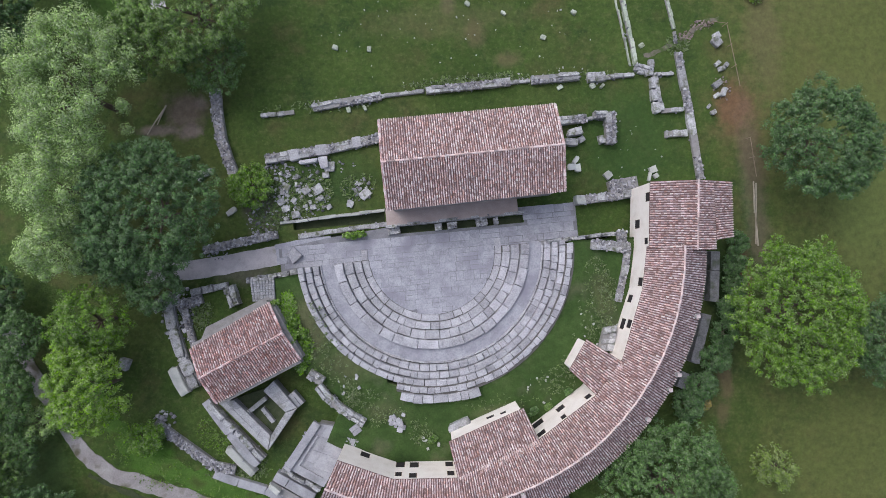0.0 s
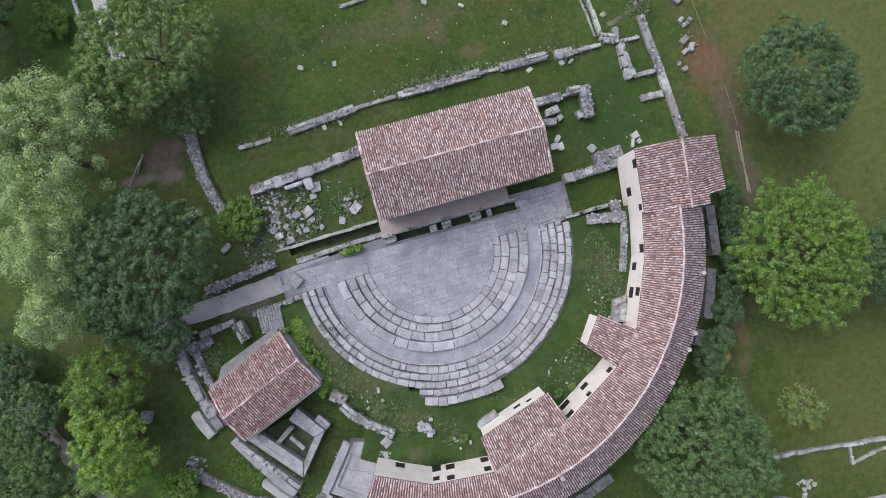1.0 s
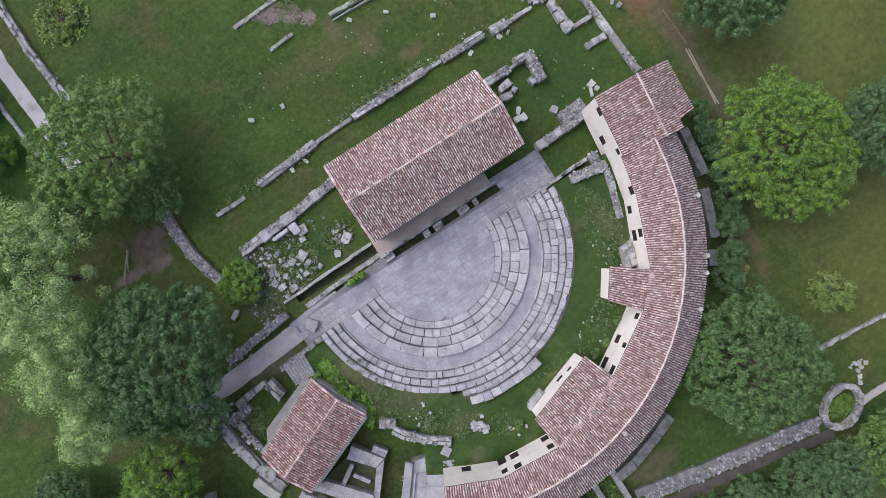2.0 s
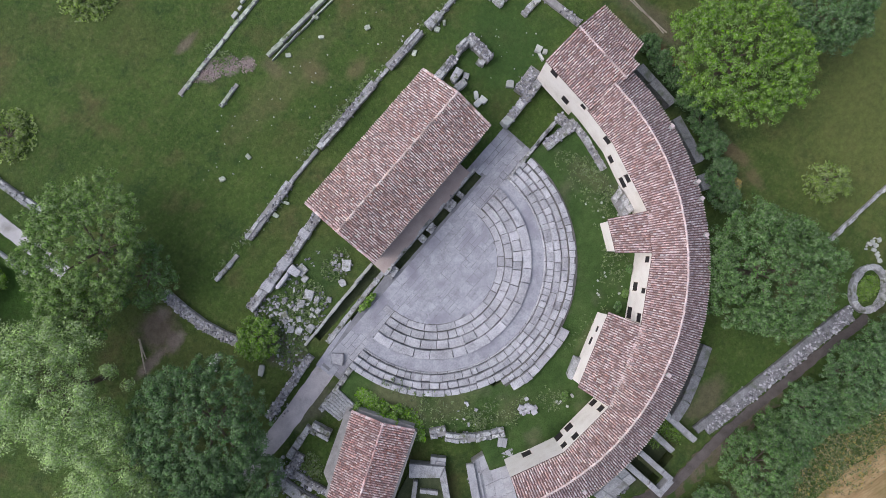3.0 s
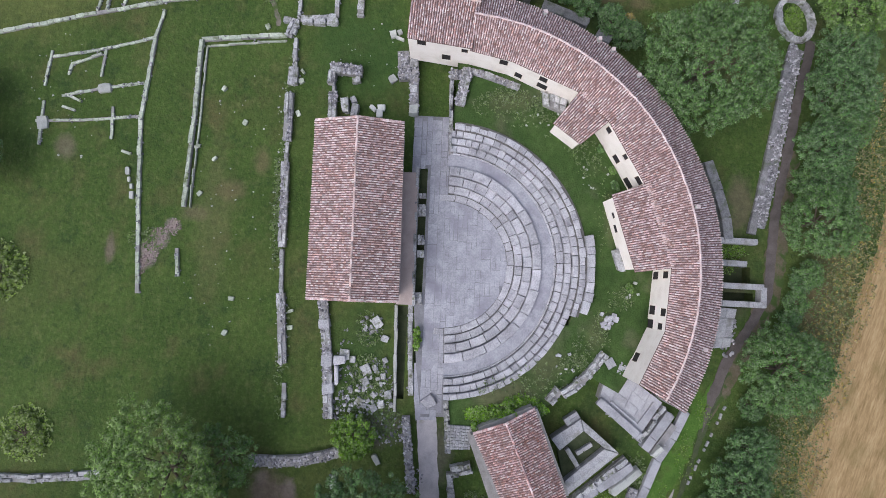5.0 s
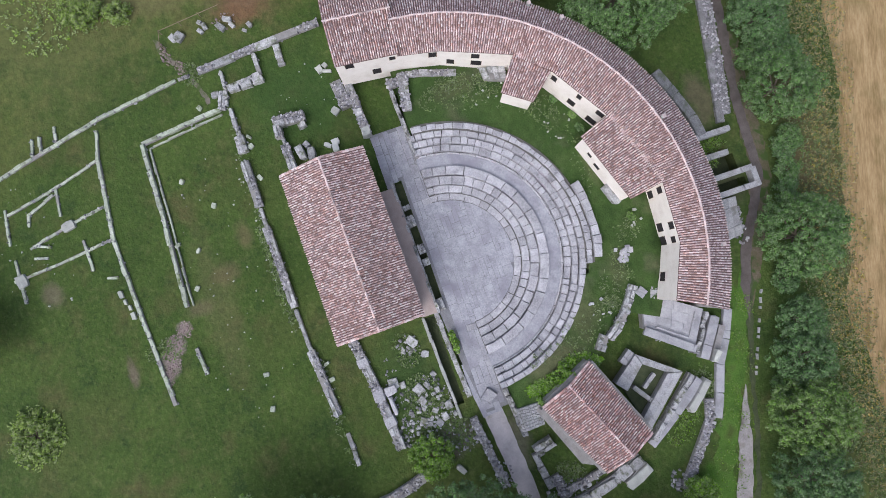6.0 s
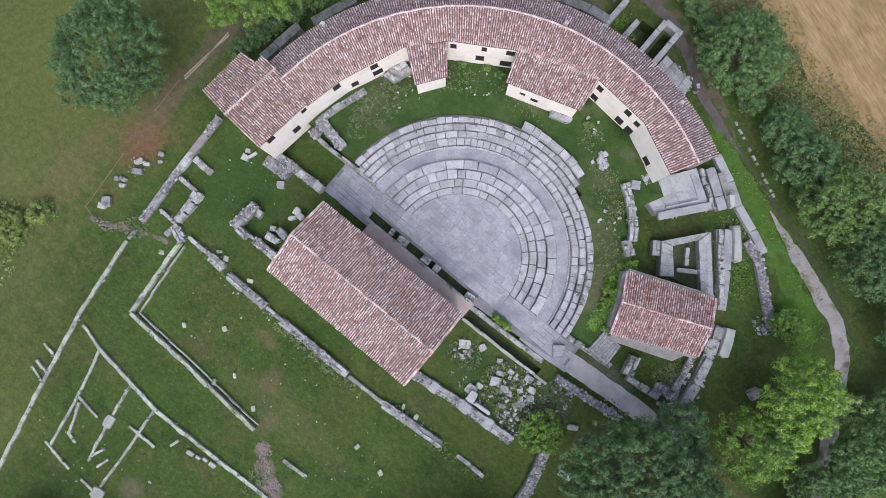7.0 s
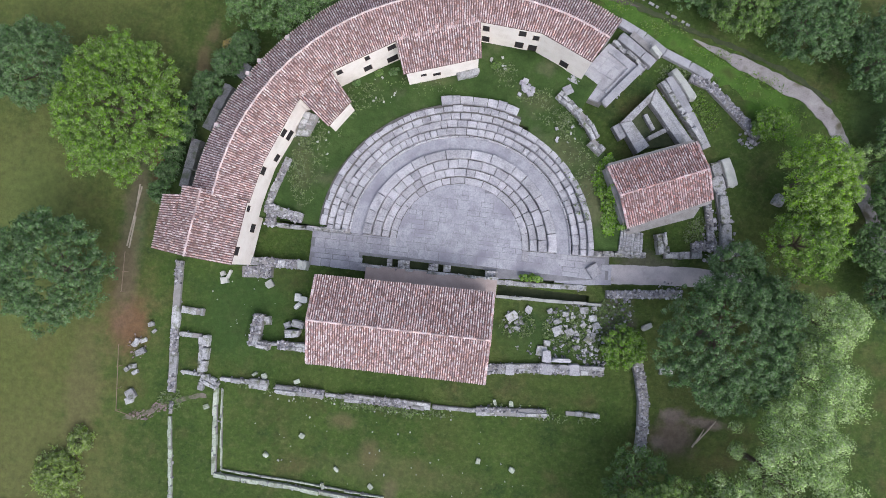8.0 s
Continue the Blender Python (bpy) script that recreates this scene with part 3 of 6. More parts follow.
# ---- walls with openings ----
def opened_wall(name, p0, p1, z0, z1, thick, mat, parent, holes=()):
    """An upright wall from p0 to p1, its face on that line and its body on the left-hand side; holes: (s0, s1, z0, z1)."""
    a, b = Vector(p0), Vector(p1)
    L = (b - a).length
    d = (b - a) / L
    nrm = Vector((-d.y, d.x)) * thick
    S = sorted({0.0, L, *[h[0] for h in holes], *[h[1] for h in holes]})
    Z = sorted({z0, z1, *[h[2] for h in holes], *[h[3] for h in holes]})
    idx, V, F = {}, [], []

    def vert(s, z, side):
        key = (round(s, 4), round(z, 4), side)
        if key not in idx:
            p = a + d * s + nrm * side
            idx[key] = len(V)
            V.append((p.x, p.y, z))
        return idx[key]

    def is_open(i, j):
        if i < 0 or j < 0 or i >= len(S) - 1 or j >= len(Z) - 1:
            return None
        s, z = (S[i] + S[i + 1]) / 2, (Z[j] + Z[j + 1]) / 2
        return any(h[0] < s < h[1] and h[2] < z < h[3] for h in holes)

    for i in range(len(S) - 1):
        for j in range(len(Z) - 1):
            if is_open(i, j):
                continue
            F.append((vert(S[i], Z[j], 0), vert(S[i + 1], Z[j], 0), vert(S[i + 1], Z[j + 1], 0), vert(S[i], Z[j + 1], 0)))
            F.append((vert(S[i], Z[j], 1), vert(S[i], Z[j + 1], 1), vert(S[i + 1], Z[j + 1], 1), vert(S[i + 1], Z[j], 1)))
            for di, dj, (s, t), (u, w) in ((-1, 0, (S[i], Z[j]), (S[i], Z[j + 1])), (1, 0, (S[i + 1], Z[j + 1]), (S[i + 1], Z[j])), (0, -1, (S[i + 1], Z[j]), (S[i], Z[j])), (0, 1, (S[i], Z[j + 1]), (S[i + 1], Z[j + 1]))):
                if is_open(i + di, j + dj) is not False:
                    F.append((vert(s, t, 0), vert(s, t, 1), vert(u, w, 1), vert(u, w, 0)))
    return mesh_object(name, V, F, mat, parent)


def window_part(parent, p0, p1, hole, depth, kind="window"):
    """A recessed casement in a hole of a wall: a pane painted near-black for the unlit room, with a thin wooden frame.
    """
    a, b = Vector(p0), Vector(p1)
    d = (b - a).normalized()
    nrm = Vector((-d.y, d.x))
    s0, s1, z0, z1 = hole

    def quad(sa, sb, za, zb, back, front):
        pts = []
        for k in (front, back):
            for s, z in ((sa, za), (sb, za), (sb, zb), (sa, zb)):
                p = a + d * s + nrm * k
                pts.append((p.x, p.y, z))
        return pts, [(0, 1, 2, 3), (7, 6, 5, 4), (0, 4, 5, 1), (1, 5, 6, 2), (2, 6, 7, 3), (3, 7, 4, 0)]

    e = 0.003
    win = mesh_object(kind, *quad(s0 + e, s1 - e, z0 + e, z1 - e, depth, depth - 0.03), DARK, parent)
    for sa, sb in ((s0 + e, s0 + 0.05), (s1 - 0.05, s1 - e)):
        mesh_object("jamb", *quad(sa, sb, z0 + e, z1 - e, depth - 0.033, depth - 0.06), WOOD, win)
    return win


# ---- tiled roofs ----
def tiles_mesh(e0, e1, r0, r1, cols, rows, rnd, first, last, lift=0.075):
    """Convex tiles in columns from the eave e0-e1 up to the ridge r0-r1."""
    e0, e1, r0, r1 = (Vector(p) for p in (e0, e1, r0, r1))
    nrm = (e1 - e0).cross(r0 - e0).normalized()
    if nrm.z < 0:
        nrm = -nrm
    V, F = [], []
    prof = [(0.2, 0.0), (0.32, 0.75), (0.5, 1.0), (0.68, 0.75), (0.8, 0.0)]

    def at(u, v):
        return (e0.lerp(e1, u)).lerp(r0.lerp(r1, u), v)

    for i in range(cols):
        for j in range(first, last):
            sh, tw = rnd.uniform(-0.06, 0.06), rnd.uniform(-0.07, 0.07)
            va = max(-0.015, (j + rnd.uniform(-0.22, 0.1)) / rows)
            vb = min(1.0, (j + 1.08) / rows)
            o = len(V)
            for v, up, t, narrow in ((va, 0.02, tw, 1.0), (vb, 0.0, -tw, 0.9)):
                for u, h in prof:
                    uu = 0.5 + (u - 0.5) * narrow + sh + t
                    V.append(at((i + uu) / cols, v) + nrm * (0.015 + up + h * lift))
            F += [(o + k, o + k + 1, o + k + 6, o + k + 5) for k in range(4)]
            F.append((o + 4, o + 3, o + 2, o + 1, o))
    return V, F


def slab(corners, thick):
    """A sloping plate of four corners with its underside."""
    V = [Vector(c) for c in corners] + [Vector(c) - Vector((0, 0, thick)) for c in corners]
    return V, [(0, 1, 2, 3), (7, 6, 5, 4), (0, 4, 5, 1), (1, 5, 6, 2), (2, 6, 7, 3), (3, 7, 4, 0)]


def roof_slope(parent, e0, e1, r0, r1, seed, pitch=0.225, length=0.25, mat=None):
    w = ((Vector(e1) - Vector(e0)).length + (Vector(r1) - Vector(r0)).length) / 2
    h = ((Vector(r0) - Vector(e0)).length + (Vector(r1) - Vector(e1)).length) / 2
    deck = mesh_object("roof_slope", *slab((e0, e1, r1, r0), 0.16), TILEDARK, parent)
    cols, rows = max(2, round(w / pitch)), max(2, round(h / length))
    t = mesh_object("roof_tiles", *tiles_mesh(e0, e1, r0, r1, cols, rows, random.Random(seed), 1, rows), mat or TILE, deck)
    tagged(t, "mottled pink terracotta barrel tiles", kind="stuff")
    t = mesh_object("eave_tiles", *tiles_mesh(e0, e1, r0, r1, cols, rows, random.Random(seed), 0, 1), RIDGE, deck)
    tagged(t, "pale mortar-bedded eave tiles", kind="stuff")
    return deck


def ridge_caps(parent, pts, seed, r=0.1, step=0.42, mat=None):
    """A line of half-round ridge tiles."""
    rnd = random.Random(seed)
    V, F = [], []
    for p, q in zip(pts, pts[1:]):
        p, q = Vector(p), Vector(q)
        n = max(1, round((q - p).length / step))
        d = (q - p) / n
        side = Vector((-d.y, d.x, 0)).normalized()
        for k in range(n):
            o = len(V)
            for s, rad in ((-0.04, r * 1.12), (1.06, r * 0.92)):
                c = p + d * (k + s) + side * rnd.uniform(-0.02, 0.02)
                for a in (0, 45, 90, 135, 180):
                    V.append(c + side * rad * math.cos(radians(a)) + Vector((0, 0, 0.02 + rad * 0.8 * math.sin(radians(a)))))
            F += [(o + m, o + m + 1, o + m + 6, o + m + 5) for m in range(4)] + [(o, o + 1, o + 2, o + 3, o + 4), (o + 9, o + 8, o + 7, o + 6, o + 5)]
    return tagged(mesh_object("ridge_tiles", V, F, mat or RIDGE, parent), "pale mortared ridge tiles", kind="stuff")


def hip_house(name, label, corners, ridge, eave_z, ridge_z, wall_mat, inset, seed, tile=None):
    """A house on four plan corners with a gabled roof: corners a, b along one eave, c, d along the other; ridge from b-c's side to a-d's."""
    a, b, c, d = corners
    ra, rb = ridge
    house = thing(name, label, "house")
    cen = Vector((sum(p[0] for p in corners) / 4, sum(p[1] for p in corners) / 4))
    ins = []
    for p in corners:
        v = Vector(p) - cen
        ins.append(Vector(p) - v.normalized() * inset * 1.4)
    for i in range(4):
        p, q = ins[i], ins[(i + 1) % 4]
        opened_wall("wall", q, p, -0.1, eave_z - 0.17, 0.4, wall_mat, house)
    for (p, q, rr) in ((ins[1], ins[2], rb), (ins[3], ins[0], ra)):
        V = []
        m = Vector(rr) + (cen - Vector(rr)).normalized() * inset
        dirn = (cen - (p + q) / 2).normalized() * 0.35
        for s in (Vector((0, 0)), dirn):
            V += [(p.x + s.x, p.y + s.y, eave_z - 0.18), (q.x + s.x, q.y + s.y, eave_z - 0.18), (m.x + s.x, m.y + s.y, ridge_z - 0.22)]
        mesh_object("gable", V, [(0, 1, 2), (5, 4, 3), (0, 3, 4, 1), (1, 4, 5, 2), (2, 5, 3, 0)], wall_mat, house)
    e = lambda p: (p[0], p[1], eave_z)
    r = lambda p: (p[0], p[1], ridge_z)
    roof_slope(house, e(a), e(b), r(ra), r(rb), seed, mat=tile)
    roof_slope(house, e(c), e(d), r(rb), r(ra), seed + 1, mat=tile)
    ridge_caps(house, [r(ra), r(rb)], seed + 2, mat=TILE_RED if tile else None)
    for n, (p, q) in enumerate(((a, ra), (d, ra), (b, rb), (c, rb))):
        ridge_caps(house, [e(p), r(q)], seed + 5 + n, 0.09, 0.3, tile or TILE)
    return house


hip_house("stage_house", "long stone stage house with a gabled terracotta tile roof", [(-11.65, -4.4), (5.6, -4.1), (5.65, -12.8), (-11.5, -12.95)], [(-11.55, -8.65), (5.6, -8.45)], 4.5, 6.0, CORE, 0.4, 101)
hip_house("small_house", "small stone house with a gabled terracotta tile roof", [(23.42, 12.67), (15.16, 9.31), (17.71, 3.54), (25.47, 7.22)], [(24.45, 9.95), (16.42, 6.5)], 3.4, 4.3, CORE, 0.14, 201, TILE_RED)
lean = thing("lean_to", "low grey plastered lean-to along the small house", "shed", (17.6, 3.3, 0))
mesh_object("lean_to_body", *prism([(x - 17.6, y - 3.3) for x, y in ((17.6, 3.5), (18.15, 3.15), (24.2, 5.55), (24.8, 6.55))], -0.1, 2.05), CORE, lean)
mesh_object("lean_to_roof", *prism([(x - 17.6, y - 3.3) for x, y in ((17.55, 3.45), (18.2, 3.05), (24.35, 5.45), (24.9, 6.55))], 2.053, 2.15), CORE, lean)


# ---- the curved row of houses ----
R_OUT, R_RIDGE = 26.1, 23.25
Z_OUT, Z_RIDGE = 5.6, 7.2
FACADE = [(-19.5, -4.4), (-18.75, 1.6), (-17.86, 5.59), (-15.15, 11.9), (-12.04, 14.88), (-6.41, 18.31), (1.38, 20.95), (7.1, 20.46), (12.0, 18.21)]
FACADE_Z = [5.3, 5.3, 5.4, 5.7, 6.3, 6.3, 6.3, 6.3, 6.3]
WINDOWS = [(0, 0.85, 1.75, 4.43, 5.50), (0, 5.20, 5.85, 4.38, 5.20), (0, 3.30, 4.20, 2.08, 3.30), (1, 3.00, 3.85, 3.88, 5.00), (2, 3.10, 3.95, 3.98, 5.05), (2, 0.70, 1.50, 2.38, 3.50), (2, 3.15, 4.25, 2.48, 3.60),
           (4, 0.15, 0.80, 4.56, 5.60), (4, 3.20, 3.75, 4.81, 5.79), (4, 5.60, 6.50, 4.69, 5.73), (4, 2.70, 3.60, 2.67, 3.84), (4, 5.20, 6.40, 2.17, 3.46),
           (6, 0.15, 0.85, 4.31, 5.48), (6, 3.65, 4.40, 4.62, 5.79), (6, 5.05, 5.70, 4.31, 5.35), (6, 0.15, 0.95, 2.05, 3.34), (6, 3.50, 4.40, 2.05, 3.46), (6, 4.85, 5.75, 1.92, 3.34), (7, 2.65, 3.60, 2.05, 3.34)]


def arc_house():
    house = thing("curved_house", "curved row of old farmhouses with cream plaster and terracotta roofs", "house")
    def on(r, a, z):
        return polar(r, a, z)
    for k in range(len(FACADE) - 2):
        p, q = FACADE[k + 1], FACADE[k + 2]
        pr = Vector(p) - Vector((CX, CY))
        qr = Vector(q) - Vector((CX, CY))
        ap, aq = math.degrees(math.atan2(pr.y, pr.x)), math.degrees(math.atan2(qr.y, qr.x))
        over = 0.06
        sub = max(1, round((ap - aq) / 5))
        for i in range(sub):
            u0, u1 = i / sub, (i + 1) / sub
            a0, a1 = ap + (aq - ap) * u0, ap + (aq - ap) * u1
            r0, r1 = (pr.lerp(qr, u).length for u in (u0, u1))
            zi0, zi1 = (FACADE_Z[k + 1] + (FACADE_Z[k + 2] - FACADE_Z[k + 1]) * u for u in (u0, u1))
            ei0, ei1 = on(r0 - over, a0, zi0), on(r1 - over, a1, zi1)
            ri0, ri1 = on(R_RIDGE, a0, Z_RIDGE), on(R_RIDGE, a1, Z_RIDGE)
            eo0, eo1 = on(R_OUT, a0, Z_OUT), on(R_OUT, a1, Z_OUT)
            roof_slope(house, ei1, ei0, ri1, ri0, 300 + k * 10 + i)
            roof_slope(house, eo0, eo1, ri0, ri1, 500 + k * 10 + i, mat=TILE_OLD)
            ridge_caps(house, [ri0, ri1], 700 + k * 10 + i)
            opened_wall("outer_wall", on(R_OUT - 0.4, a1, 0)[:2], on(R_OUT - 0.4, a0, 0)[:2], -0.1, Z_OUT - 0.1, 0.5, CORE, house)
    for k in range(len(FACADE) - 1):
        p, q = Vector(FACADE[k]), Vector(FACADE[k + 1])
        holes = [h[1:] for h in WINDOWS if h[0] == k]
        opened_wall("facade", p, q, 0.9, (min(FACADE_Z[k], FACADE_Z[k + 1]) if k else 5.9) - 0.12, 0.5, PLASTER, house, holes)
        for h in holes:
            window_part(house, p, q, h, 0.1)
    for x, y, z in ((-22.3, 8.5, 5.95), (-19.95, 13.7, 5.95), (-19.0, 15.0, 5.95), (-16.65, 17.5, 5.95), (-4.3, 22.6, 7.1), (8.55, 24.0, 6.1)):
        v, f = prism([(x - 0.14, y - 0.13), (x + 0.14, y - 0.13), (x + 0.14, y + 0.13), (x - 0.14, y + 0.13)], z - 0.2, z + 0.45)
        flue = mesh_object("chimney", v, f, PALE, house)
        v, f = prism([(x - 0.18, y - 0.17), (x + 0.18, y - 0.17), (x + 0.18, y + 0.17), (x - 0.18, y + 0.17)], z + 0.453, z + 0.5)
        mesh_object("chimney_cap", v, f, RIDGE, flue)
    a = FACADE[-1]
    o = on(R_OUT - 0.4, 61.9, 0)
    opened_wall("end_wall", (a[0] - 0.25, a[1] + 0.2), o[:2], -0.1, Z_OUT - 0.1, 0.5, PLASTER, house)
    return house


arc_house()


def projection(label, a, b, c, d, z_in, z_out, seed, holes=()):
    """A short wing that runs inward from the facade: a, b at the facade, c, d at its front."""
    wing = thing("house_wing", label, "house", group="wings of the curved houses")
    cen = (Vector(a) + Vector(b) + Vector(c) + Vector(d)) / 4
    shrink = lambda p: Vector(p) + (cen - Vector(p)).normalized() * 0.3
    A, B, C, D = (shrink(p) for p in (a, b, c, d))
    for p, q in ((A, D), (D, C), (C, B)):
        opened_wall("wall", p, q, 1.2, z_out - 0.12, 0.4, PLASTER, wing, holes if p is D else ())
    for h in holes:
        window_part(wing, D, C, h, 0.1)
    up = Vector(a).lerp(Vector(b), 0.5) - Vector(c).lerp(Vector(d), 0.5)
    e = up.normalized() * 0.5
    ra, rb = Vector(a) + e, Vector(b) + e
    slope = (z_in - z_out) / up.length
    zt = z_in + slope * 0.5
    roof_slope(wing, (*d, z_out), (*c, z_out), (ra.x, ra.y, zt), (rb.x, rb.y, zt), seed)
    return wing


projection("small wing of the farmhouse with a terracotta lean-to roof", (-14.78, 11.85), (-12.26, 15.01), (-10.14, 12.5), (-12.08, 9.82), 5.85, 5.1, 801)
projection("wide wing of the farmhouse with a terracotta lean-to roof", (-6.42, 18.23), (1.33, 20.97), (1.81, 17.89), (-5.43, 15.52), 6.25, 5.4, 811, [(1.3, 1.9, 3.4, 4.1), (2.5, 3.3, 2.9, 3.7)])


def end_house():
    house = thing("end_house", "taller end farmhouse with a gabled terracotta tile roof", "house")
    zi, zr, zo = 5.9, 6.9, 5.9
    i0, i1 = (-19.35, -4.45), (-18.6, 1.75)
    r0, r1 = (-23.4, -4.1), (-22.65, 2.35)
    m0, m1 = (-25.0, -3.95), (-24.6, 2.5)
    o0, o1 = (-27.1, -3.75), (-26.7, 1.5)
    zm = zr - (zr - zo) * 1.6 / 3.7
    P = lambda p, z: (p[0], p[1], z)
    roof_slope(house, P(i0, zi), P(i1, zi), P(r0, zr), P(r1, zr), 901)
    roof_slope(house, P(m1, zm), P(m0, zm), P(r1, zr), P(r0, zr), 902)
    roof_slope(house, P(o1, zo), P(o0, zo), P((-24.75, 1.6), zm), P(m0, zm), 903)
    ridge_caps(house, [P(r0, zr), P(r1, zr)], 904)
    for p, q in (((-26.7, -3.45), (-19.75, -4.1)), ((-22.6, 2.0), (-26.3, 1.2)), ((-26.3, 1.2), (-26.7, -3.45)), ((-19.1, 1.5), (-22.6, 2.0))):
        opened_wall("wall", p, q, -0.1, zi - 0.2, 0.4, PLASTER, house)
    for (p, q, m) in (((-26.7, -3.45), (-19.75, -4.1), (-23.3, -3.8)), ((-19.1, 1.5), (-26.3, 1.3), (-22.7, 2.0))):
        V = [P(p, zi - 0.21), P(q, zi - 0.21), P(m, zr - 0.25), (p[0], p[1] + 0.1, zi - 0.21), (q[0], q[1] + 0.1, zi - 0.21), (m[0], m[1] + 0.1, zr - 0.25)]
        mesh_object("gable", V, [(0, 1, 2), (5, 4, 3), (0, 3, 4, 1), (1, 4, 5, 2), (2, 5, 3, 0)], PLASTER, house)


end_house()


# ---- ruined walls ----
def ruin(label, pts, width, height, style="block", z=0.0, mat=None, length=1.0, seed=1, group="ruined walls", core=None, lanes=0):
    """A low ruined wall along a line: a mortar body and, on it, dressed blocks or rubble."""
    mat = mat or STONE
    rnd = random.Random(seed * 31 + len(pts))
    w = thing("ruined_wall", label, "wall", (pts[0][0], pts[0][1], z), group=group)
    o = Vector((pts[0][0], pts[0][1], z))
    loose_set = 0.15 if mat in (SLAB, RUIN, OLDWALL) else 1.0
    V, F, rub = [], [], []
    for a, b in zip(pts, pts[1:]):
        a, b = Vector(a), Vector(b)
        L = (b - a).length
        d = (b - a) / L
        n = Vector((-d.y, d.x))
        turn = math.atan2(d.y, d.x)
        ch = height * (0.8 if style == "rubble" else 0.55 if style == "block" else 0.78)
        poly = [a + n * width * -0.46, b + n * width * -0.46, b + n * width * 0.46, a + n * width * 0.46]
        v, f = prism([(p.x - o.x, p.y - o.y) for p in poly], -0.15, ch)
        k = len(V)
        V += v
        F += [tuple(i + k for i in g) for g in f]
        if style != "rubble":
            lanes = lanes or (1 if width < 0.75 else 2)
            for lane in range(lanes):
                s = 0.0
                while s < L - 0.15:
                    step = min(length * rnd.uniform(0.6, 1.5), L - s)
                    if L - s - step < 0.25:
                        step = L - s
                    off = (lane - (lanes - 1) / 2) * width / lanes
                    if rnd.random() < 0.7 * loose_set:
                        for _ in range(rnd.randrange(1, 4)):
                            q = a + d * (s + rnd.uniform(0, step)) + n * rnd.choice((-1, 1)) * width * rnd.uniform(0.2, 0.62)
                            inner = abs((q - a).dot(n)) < width * 0.45
                            rub.append((q.x - o.x, q.y - o.y, height * 0.9 - 0.06 if inner else -0.05, rnd.uniform(0.1, 0.24)))
                    c = a + d * (s + step / 2) + n * (off + rnd.uniform(-0.06, 0.06) * loose_set)
                    hh = height * (1 + rnd.uniform(-0.2, 0.15) * loose_set)
                    if style == "mixed" and rnd.random() > 0.42:
                        for _ in range(int(step * width * 34 / lanes) + 2):
                            q = a + d * (s + rnd.uniform(0, step)) + n * (off + rnd.uniform(-0.5, 0.5) * width / lanes)
                            rub.append((q.x - o.x, q.y - o.y, ch - 0.08 + rnd.uniform(-0.03, 0.05), rnd.uniform(0.1, 0.27)))
                    elif rnd.random() > 0.06 * loose_set:
                        block("block", mat, c.x, c.y, z - 0.02, step - 0.03, width / lanes * (1 + rnd.uniform(-0.22, 0.08) * loose_set), hh, turn + rnd.uniform(-0.05, 0.05) * loose_set, w, 0.015 * loose_set)
                    s += step
        else:
            for _ in range(int(L * width * 34)):
                p = a + d * rnd.uniform(0, L) + n * rnd.uniform(-0.5, 0.5) * width
                rub.append((p.x - o.x, p.y - o.y, ch - 0.06 + rnd.uniform(-0.05, 0.06), rnd.uniform(0.1, 0.27)))
    mesh_object("wall_body", V, F, core or CORE, w)
    if rub:
        tagged(mesh_object("rubble", *stones_mesh(rub, seed), RUBBLE, w), "loose grey rubble stones", kind="stuff")
    return w


def masonry(label, a, b, c, d, z, nu, nv, mat, seed, name="ruined_wall", category="wall", worn=0.09, uneven=0.07, joint=0.02):
    """Thick masonry on the plan quad a-b-c-d (a-b long, d-c opposite), its top a field of nu x nv stones."""
    rnd = random.Random(seed)
    w = thing(name, label, category, (a[0], a[1], 0), group="ruined walls")
    o = Vector(a)
    A, B, C, D = (Vector(p) - o for p in (a, b, c, d))
    cen = (A + B + C + D) / 4
    mesh_object("wall_body", *prism([tuple(p + (cen - p) * 0.02) for p in (A, B, C, D)], -0.1, z - 0.12), CORE, w)
    at = lambda u, v: A.lerp(B, u).lerp(D.lerp(C, u), v)
    us = [0] + [(i + rnd.uniform(-0.25, 0.25)) / nu for i in range(1, nu)] + [1]
    for i in range(nu):
        vs = [0] + [(j + rnd.uniform(-0.15, 0.15)) / nv for j in range(1, nv)] + [1]
        for j in range(nv):
            q = [at(us[i], vs[j]), at(us[i + 1], vs[j]), at(us[i + 1], vs[j + 1]), at(us[i], vs[j + 1])]
            m = sum(q, Vector((0, 0))) / 4
            low = [p + (m - p).normalized() * joint for p in q]
            high = [p + (m - p).normalized() * rnd.uniform(2 * joint, 2 * joint + worn) for p in q]
            h = z + rnd.uniform(-uneven, uneven)
            V = [(p.x, p.y, z - 0.4) for p in low] + [(p.x, p.y, h - 0.05) for p in low] + [(p.x, p.y, h) for p in high]
            F = [(k, (k + 1) % 4, 4 + (k + 1) % 4, 4 + k) for k in range(4)] + [(4 + k, 4 + (k + 1) % 4, 8 + (k + 1) % 4, 8 + k) for k in range(4)] + [(8, 9, 10, 11)]
            mesh_object("stone", V, F, mat, w)
    return w


